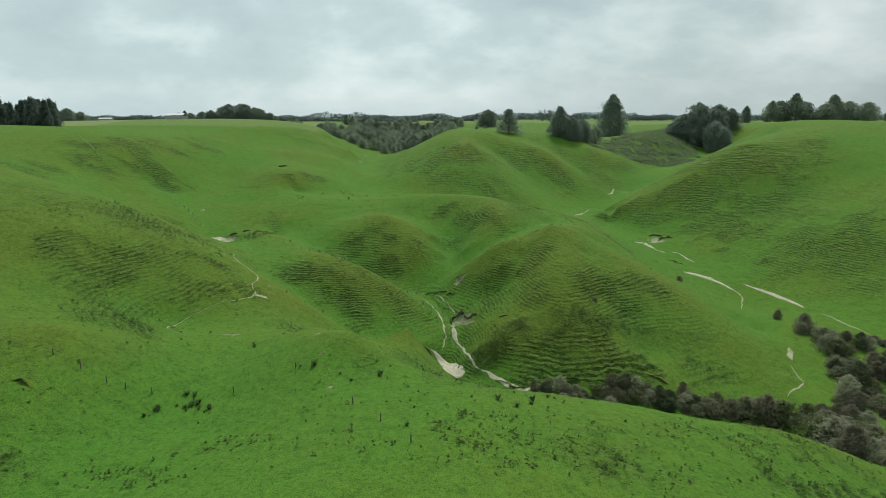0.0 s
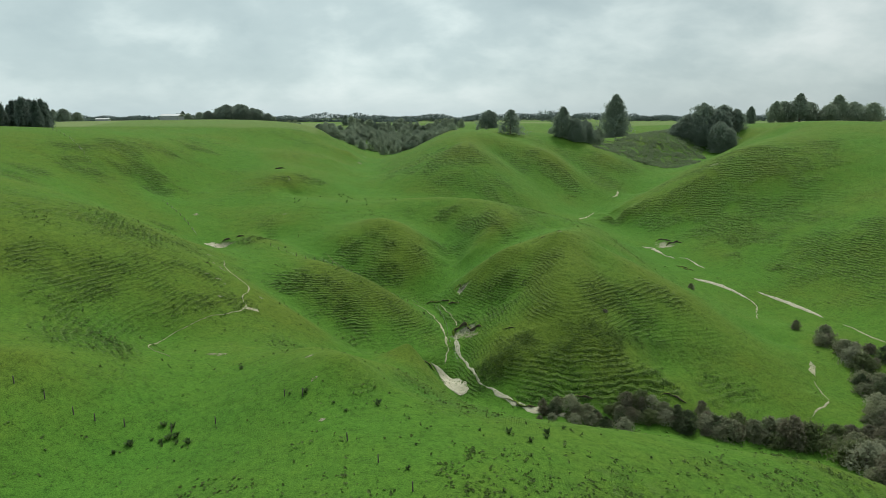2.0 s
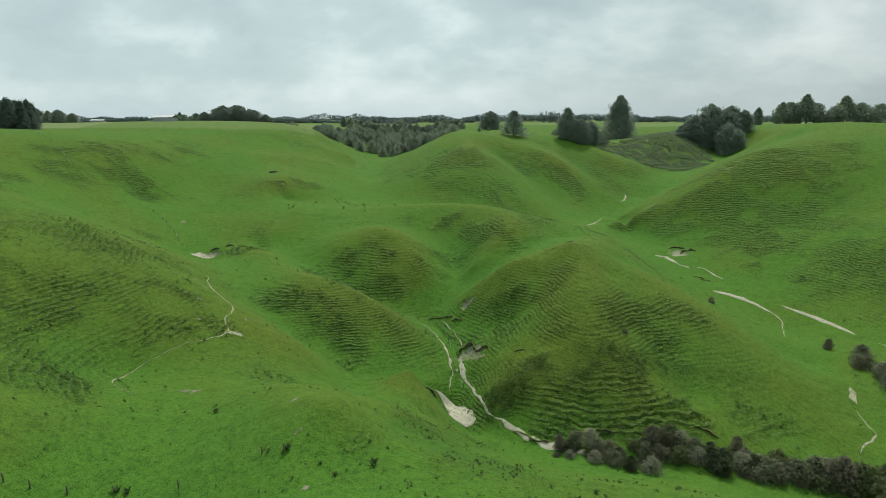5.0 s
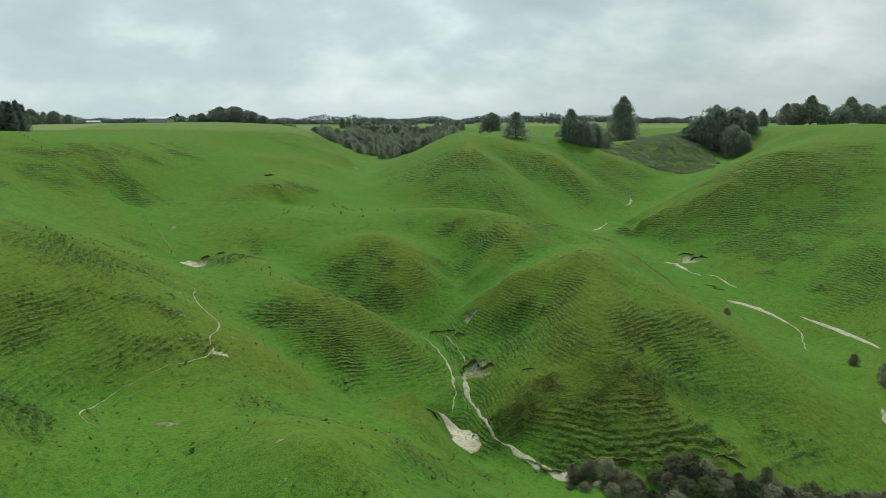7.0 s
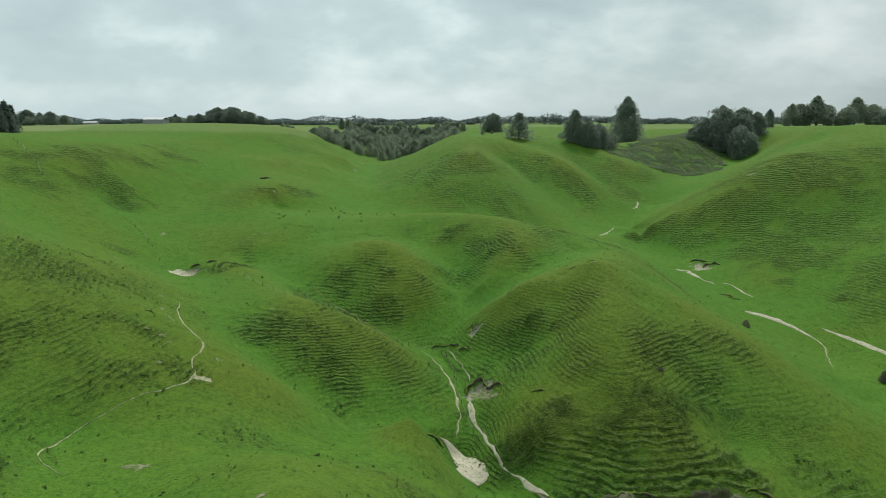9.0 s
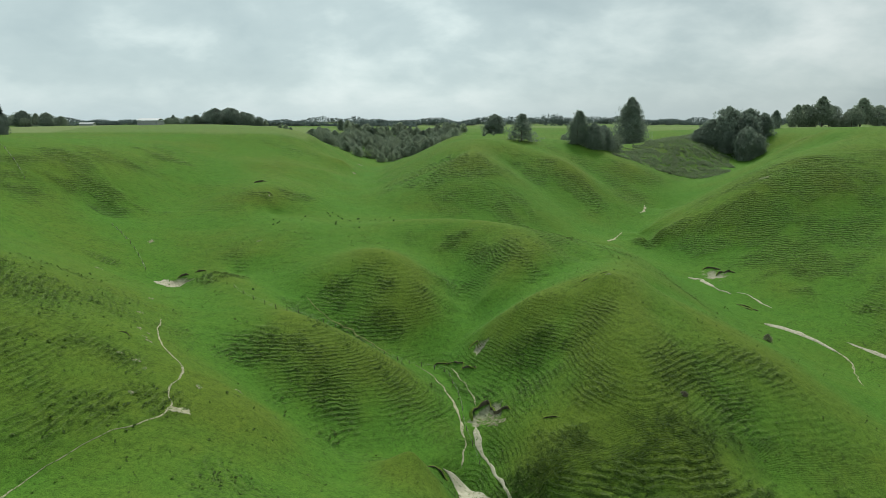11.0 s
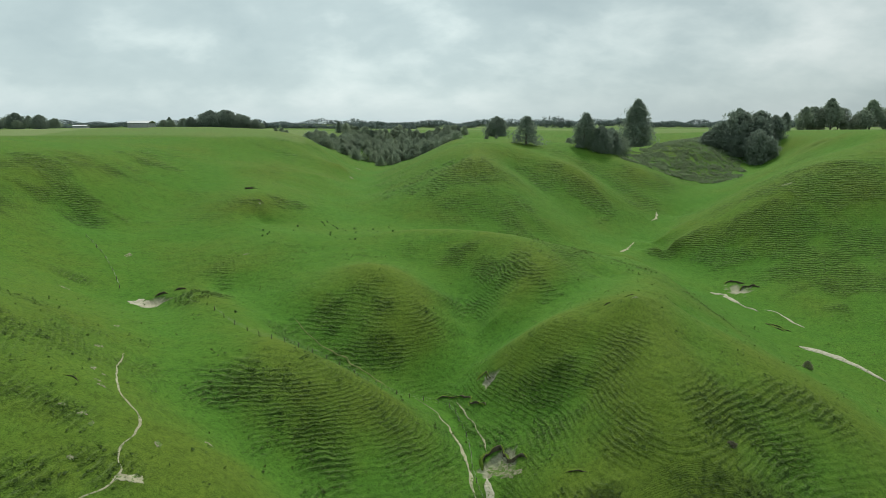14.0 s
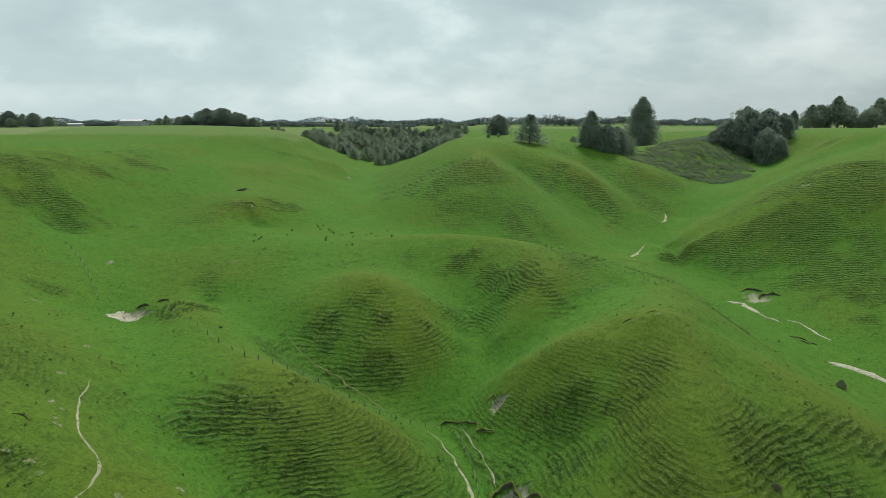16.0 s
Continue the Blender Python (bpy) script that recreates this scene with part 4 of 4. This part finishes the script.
for k, (x, y, a) in enumerate([(-42.3, 115.1, 1.5), (-21.9, 100.8, 0.8), (-19.5, 92.6, 0.55), (-16.7, 83.5, 0.6), (-72, 193, 1.0), (142, 331, 2.4), (7.3, 169.6, 1.8), (5.6, 195.6, 0.9), (36, 197, 0.7), (105, 283, 1.4), (-66, 176, 0.8), (-104, 262, 1.6), (-60.9, 165, 0.9), (-58.8, 164.2, 0.5), (-56.2, 159, 0.7), (-57.6, 160.3, 0.5), (-57, 150.4, 0.5), (-54.2, 150.2, 0.7), (-52.4, 149.1, 0.5), (-44.4, 150.5, 0.8), (-40.8, 158.8, 0.8), (-51.3, 142.2, 0.5), (-99.4, 221, 1.2), (-66.9, 262.7, 1.0), (-71, 560, 4.0), (-63, 470, 2.5), (-79, 321, 0.8)]):
    spill(x, y, a, a * 0.55, 25 * k, "small scrape of bare pale soil in the pasture", SCAR, "clay_scrape", 40 + k)


def scarp(points, high, label="dark undercut earth bank below a lip of turf", seed=1):
    """A broken bank of bare earth along the points, which run with the fall to their right: turf lip, hollow face and foot."""
    line = curve_through(points, 0.35)
    along = np.gradient(line, axis=0)
    along /= np.linalg.norm(along, axis=1)[:, None] + 1e-9
    out = np.stack([along[:, 1], -along[:, 0]], 1)
    run = np.arange(len(line)) * 0.35
    ends = np.clip(np.minimum(run, run[-1] - run) / 0.9, 0.1, 1)
    tall = high * ends * np.clip(0.9 + 0.7 * grain(run, 0 * run, 1.5, seed, 2), 0.25, 2)
    line = line + out * (0.6 * grain(run, 0 * run, 1.6, seed + 4, 2))[:, None]
    base = on_ground(line[:, 0], line[:, 1])
    rows = []
    for reach, up in ((-0.9, -0.05), (-0.35, 0.42), (0.12, 0.50), (0.22, 0.36), (-0.02, 0.10), (0.10, -0.25), (0.55, -0.6)):
        rough = 0.10 * grain(run * 1.7 + 13 * reach, run * 0 + up * 9, 0.8, seed + 9, 2)
        q = line + out * (reach * (0.4 + 0.6 * ends) + rough)[:, None]
        rows.append(np.c_[q, base + up * tall + rough * 0.5])
    v = np.array(rows).transpose(1, 0, 2)
    me = sheet_mesh("earth_bank", v.reshape(-1, 3), lattice(7, len(line)), EARTH)
    me.materials.append(GRASS)
    me.polygons.foreach_set("material_index", np.tile([1, 1, 0, 0, 0, 1], len(line) - 1).astype(np.int32))
    return tagged(new("earth_bank", me), label, "earth bank", "earth banks", "structure")


scarp([(2.4, 173.4), (3.6, 176.0), (5.8, 176.3), (7.9, 173.6), (9.9, 171.2)], 1.9, seed=2)
scarp([(3.2, 198.6), (4.8, 199.4), (6.3, 198.0)], 1.3, seed=3)
scarp([(-5.9, 199.5), (-3, 198.8), (-0.5, 197.2), (1.5, 194), (4.0, 190.5)], 0.9, seed=4)
scarp([(-84.5, 236), (-83, 237.3), (-81.2, 236.8)], 0.9, seed=5)
scarp([(-80, 238.5), (-78.4, 239), (-76.8, 237.6)], 0.8, seed=25)
scarp([(30.2, 200.7), (31.2, 200.6), (32.2, 200.2)], 0.6, seed=6)
scarp([(34.6, 199.2), (35.6, 199.3), (36.6, 198.6)], 0.6, seed=7)
scarp([(99, 289.5), (101.5, 290.5), (104, 288), (106, 287)], 1.4, seed=8)
scarp([(102, 283.5), (105, 284), (108, 281)], 1.4, seed=9)
scarp([(-6.5, 157.2), (-4.6, 158.0), (-2.6, 157.0)], 1.2, seed=10)
scarp([(13.2, 142.5), (15.5, 141.0), (18, 138.6), (20.5, 137.6)], 1.0, seed=11)
scarp([(24.5, 139), (27, 138.8), (30, 138), (33.5, 138.4)], 1.3, seed=13)
scarp([(49.5, 138.2), (51.5, 139.4), (54.5, 136.8)], 0.9, seed=15)
scarp([(-58.5, 77.2), (-57, 77.8), (-55.6, 77)], 0.7, seed=17)
scarp([(-60.6, 157.2), (-59.6, 157.4), (-58.4, 156.8)], 0.7, seed=19)
scarp([(-93, 346.5), (-90.5, 345.8), (-88, 346.5)], 0.9, seed=20)
scarp([(-92, 343), (-89, 342.6), (-86, 344)], 0.8, seed=21)
scarp([(-80.5, 322.6), (-79, 322.8), (-77.5, 322)], 0.9, seed=22)
scarp([(15.5, 163.6), (17.1, 163.6), (18.8, 162.6)], 0.8, seed=23)
scarp([(96, 252), (98, 249.8), (100, 246.5)], 0.7, seed=24)
scarp([(95.2, 252.5), (96.2, 249.5), (97.5, 246)], 0.5, seed=18)


# ---- fences ----
def post(parent, x, y, high=1.15, lean=0.0, seed=0):
    z = float(on_ground(x, y))
    v, f = tube([(0, 0, -0.4), (0.01, 0, 0.3), (lean * 0.6, 0.01, high * 0.7), (lean, 0.0, high)], [0.085, 0.08, 0.075, 0.06], 7)
    f = f + [tuple(range(21, 28))]
    ob = part("post", joined("post", [(v, f)], POST), parent)
    ob.matrix_basis = pose(x, y, z, 0, 0, 40 * seed)
    return Vector((x, y, z + high * 0.9))


def fence(places, label, wires=True):
    thing = tagged(new("fence"), label, "fence")
    tops = [post(thing, x, y, 1.05 + 0.15 * ((7 * k) % 5) / 4, 0.05 * math.sin(k * 2.3), k) for k, (x, y) in enumerate(places)]
    if wires:
        for drop in (0.0, 0.35, 0.7):
            pieces = [tube([tuple(a - Vector((0, 0, drop))), tuple((a + b) / 2 - Vector((0, 0, drop + 0.04))), tuple(b - Vector((0, 0, drop)))], [0.006] * 3, 4) for a, b in zip(tops, tops[1:])]
            part("wire", joined("wire", pieces, WIRE), thing)
    return thing


fence([(-60, 215), (-56, 210), (-52, 205.5), (-48, 201.8), (-44.4, 198.4), (-41.1, 196.3), (-38.0, 195), (-35, 194.4), (-32, 193.8), (-29.0, 193.2), (-26.4, 194.0), (-23.5, 194.9), (-20.7, 195.3), (-17.8, 195.8), (-14.7, 196.4), (-11.9, 197.1), (-8.9, 197.7), (-5.7, 197.4), (-3.2, 195.6), (-1.9, 192.7), (-1.3, 189.5), (-0.6, 187.0), (0.0, 183.9), (0.4, 180.5), (0.6, 177), (0.6, 173.5), (1.2, 169.5), (2.2, 165.6), (3.4, 161.5)], "old post and wire fence along the spur and down the gully")
fence([(-57.3, 84.3), (-53.2, 83.8), (-49.4, 83.4), (-47.0, 83.9), (-43.7, 84.9), (-38, 86), (-32.3, 87.2)], "leaning weathered posts of a broken fence in the grass", False)
fence([(-23.2, 89.8), (-20.5, 89.3), (-12.4, 77.5), (-8.0, 71.9), (-3.8, 65.9)], "scattered weathered posts of an old fence line", False)
fence([(-120 + 3.2 * k, 268 - 2.9 * k - 0.12 * k * k) for k in range(9)], "old post and wire fence climbing from the silted hollow")
fence([(-192 + 5.2 * k, 314 - 5.4 * k) for k in range(9)], "straight post and wire fence running down the slope")

# ---- rushes, thistles and tufts ----
blade_sets = []
for k in range(3):
    pieces = []
    for b in range(26):
        turn, out, up_ = rng.uniform(0, 6.28), rng.uniform(0.05, 0.42), rng.uniform(0.35, 0.8)
        c, s = math.cos(turn), math.sin(turn)
        w = rng.uniform(0.03, 0.07)
        pieces.append(([(c * 0.05 - s * w, s * 0.05 + c * w, -0.05), (c * 0.05 + s * w, s * 0.05 - c * w, -0.05), (c * out * 0.6 + s * w, s * out * 0.6 - c * w, up_ * 0.7), (c * out, s * out, up_), (c * out * 0.6 - s * w, s * out * 0.6 + c * w, up_ * 0.7)], [(0, 1, 2, 4), (4, 2, 3)]))
    blade_sets.append(joined("rush_clump", pieces, RUSH))
rush_places = [(-42.4, 79.4), (-41.4, 81.6), (-39.6, 83.8), (-37.9, 82.8), (-37.8, 84.4), (-36.2, 83.3), (-35.0, 82.1), (-34.6, 83.2), (-38.3, 87.1), (-34.5, 78.7), (-34.5, 105.2), (-39.4, 87.1), (-15.8, 87.6), (-13.9, 85.9), (-9.8, 88.3), (-4.6, 70.3), (4.2, 82.7), (8.0, 82.9), (10.6, 80.8), (-3.9, 76.5), (13.1, 82.9), (13.5, 84.6), (26.5, 81.3), (16.3, 87.9), (-37.0, 84.9), (-38.4, 83.6), (-22.6, 90.1), (-20.2, 90.0), (-8.7, 221.5), (-62, 222), (-55, 215)]
for k in range(46):
    rush_places.append((-70 + 34 * rng.uniform() + (k % 2) * 14, 280 + 42 * rng.uniform()))
for k, (x, y) in enumerate(rush_places):
    ob = new("rush_clump", blade_sets[k % 3])
    big = (1.0 + 0.5 * math.sin(k * 1.9)) * (1.0 if y < 200 else 0.85)
    ob.matrix_basis = pose(x, y, float(on_ground(x, y)), 0, 0, 77 * k) @ Matrix.Diagonal((big * 1.45, big * 1.45, big * 0.66, 1))
    tagged(ob, "dark green clump of rushes in the pasture", "rushes", "rush clumps")

# tufts of rank grass, in rows along the risers of the terraces
n = 420000
tx, ty = rng.uniform(-95, 130, n), 60 + 215 * rng.uniform(0, 1, n) ** 1.1
trod = trodden(tx, ty)
some = rng.uniform(0, 1, n) < 0.008 + 0.8 * np.clip(trod * 2.2 - 0.2, 0, 1) * np.clip(0.45 + grain(tx, ty, 4, 71, 2), 0, 1) + 0.05 * np.clip(grain(tx, ty, 11, 72, 2) - 0.25, 0, 1) + 0.10 * np.clip((96 - ty) / 14, 0, 1) * np.clip(trod * 3, 0, 1)
tx, ty = tx[some], ty[some]
rows = detail(tx, ty, lie(tx, ty))[1]
rows = rows - np.floor(rows)
some = (rows > 0.52) | (rng.uniform(0, 1, len(tx)) < 0.22)
tx, ty = tx[some], ty[some]
size = rng.uniform(0.22, 0.58, len(tx))
tuft_at = np.stack([tx, ty, on_ground(tx, ty) + 0.22 * size], 1)
TUFT = leaf_material("rank_grass", (0.054, 0.102, 0.024), (0.118, 0.175, 0.048))
tagged(new("grass_tufts", leaf_cloud("grass_tufts", tuft_at, size, TUFT, rng, 2)), "tufts of rank dark grass over the pasture", "grass", kind="stuff")

# ---- low scrub on the far bank ----
n = 40000
sx, sy = rng.uniform(112, 262, n), rng.uniform(455, 640, n)
keep = (np.abs(sx - (152 + (sy - 470) * 0.50)) < 40 + 8 * grain(sx, sy, 14, 81, 2)) & (sy - 472 > 1.05 * (sx - 182) + 5 * grain(sx, sy, 9, 83)) & (sy > 471 + 5 * grain(sx, sy, 10, 84)) & (grain(sx, sy, 9, 82, 2) > -1.0)
sx, sy = sx[keep], sy[keep]
size = rng.uniform(0.45, 0.8, len(sx)) * (1.3 + 0.9 * grain(sx, sy, 4, 85, 2))
tagged(new("bank_scrub", leaf_cloud("bank_scrub", np.stack([sx, sy, on_ground(sx, sy) + 0.35 * size], 1), size, BRACKEN, rng, 3)), "low mixed scrub and bracken covering the bank", "scrub", kind="stuff")

# ---- far woods along the horizon ----
at, size = [], []
for x0, x1, y, high in [(-1500, -520, 1500, 11), (-420, -60, 1400, 9), (-260, 90, 1750, 17), (60, 700, 1900, 17), (500, 1500, 1700, 14), (-1700, 1900, 2700, 22), (230, 330, 1500, 20), (-1300, -900, 1250, 10)]:
    m = int((x1 - x0) / 0.55)
    x = rng.uniform(x0, x1, m)
    top = 1.2 * high * np.clip(0.72 + 0.4 * grain(x, 0 * x + y, 60, 91, 3), 0.3, 1.4)
    for layer in (rng.uniform(0.05, 0.95, m) for _ in range(3)):
        at.append(np.stack([x + rng.normal(0, 2, m), y + rng.normal(0, 10, m), on_ground(x, 0 * x + y) + layer * top], 1))
        size.append(rng.uniform(2.4, 5.0, m))
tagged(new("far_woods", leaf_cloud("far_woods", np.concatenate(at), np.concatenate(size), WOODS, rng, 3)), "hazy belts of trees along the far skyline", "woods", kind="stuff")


# ---- sheds on the plateau ----
def shed(x, y, long, deep, high, turn, label, open_front=True):
    thing = tagged(new("shed"), label, "shed")
    thing.matrix_basis = pose(x, y, float(on_ground(x, y)), 0, 0, turn)

    def block(name, x0, x1, y0, y1, z0, z1, mat, tilt=0.0, note=""):
        bm = bmesh.new()
        bmesh.ops.create_cube(bm, size=1)
        for v in bm.verts:
            px, py, pz = (x0 + x1) / 2 + v.co.x * (x1 - x0), (y0 + y1) / 2 + v.co.y * (y1 - y0), (z0 + z1) / 2 + v.co.z * (z1 - z0)
            v.co = (px, py, pz + tilt * py)
        bmesh.ops.bevel(bm, geom=bm.edges[:], offset=0.03, segments=1, affect="EDGES")
        me = bpy.data.meshes.new(name)
        bm.to_mesh(me)
        bm.free()
        me.materials.append(mat)
        return part(name, me, thing, note)

    block("back_wall", -long / 2, long / 2, deep / 2 - 0.2, deep / 2, -0.5, high * 0.92, SHED_WALL)
    block("side_wall", -long / 2, -long / 2 + 0.2, -deep / 2, deep / 2 - 0.22, -0.5, high * 0.9, SHED_WALL)
    block("side_wall", long / 2 - 0.2, long / 2, -deep / 2, deep / 2 - 0.22, -0.5, high * 0.9, SHED_WALL)
    if not open_front:
        block("front_wall", -long / 2 + 0.22, long / 2 - 0.22, -deep / 2, -deep / 2 + 0.2, -0.5, high * 0.88, SHED_WALL)
    else:
        for k in range(5):
            px = -long / 2 + long * (k + 0.5) / 5
            block("pole", px - 0.14, px + 0.14, -deep / 2, -deep / 2 + 0.28, -0.5, high * 0.88, POST)
    roof = block("roof", -long / 2 - 0.5, long / 2 + 0.5, -deep / 2 - 0.6, 0, high + 1.6, high + 1.8, ROOF, 0.30, "pale iron roof slope")
    block("roof", -long / 2 - 0.5, long / 2 + 0.5, 0.02, deep / 2 + 0.6, high + 1.6, high + 1.8, ROOF, -0.30, "pale iron roof slope")
    return thing


shed(-246, 575, 18, 10, 3.6, -8, "long grey farm shed with a pale iron roof", False)
shed(-540, 1000, 20, 9, 5.0, 5, "pale roofed farm shed far out on the plateau", False)
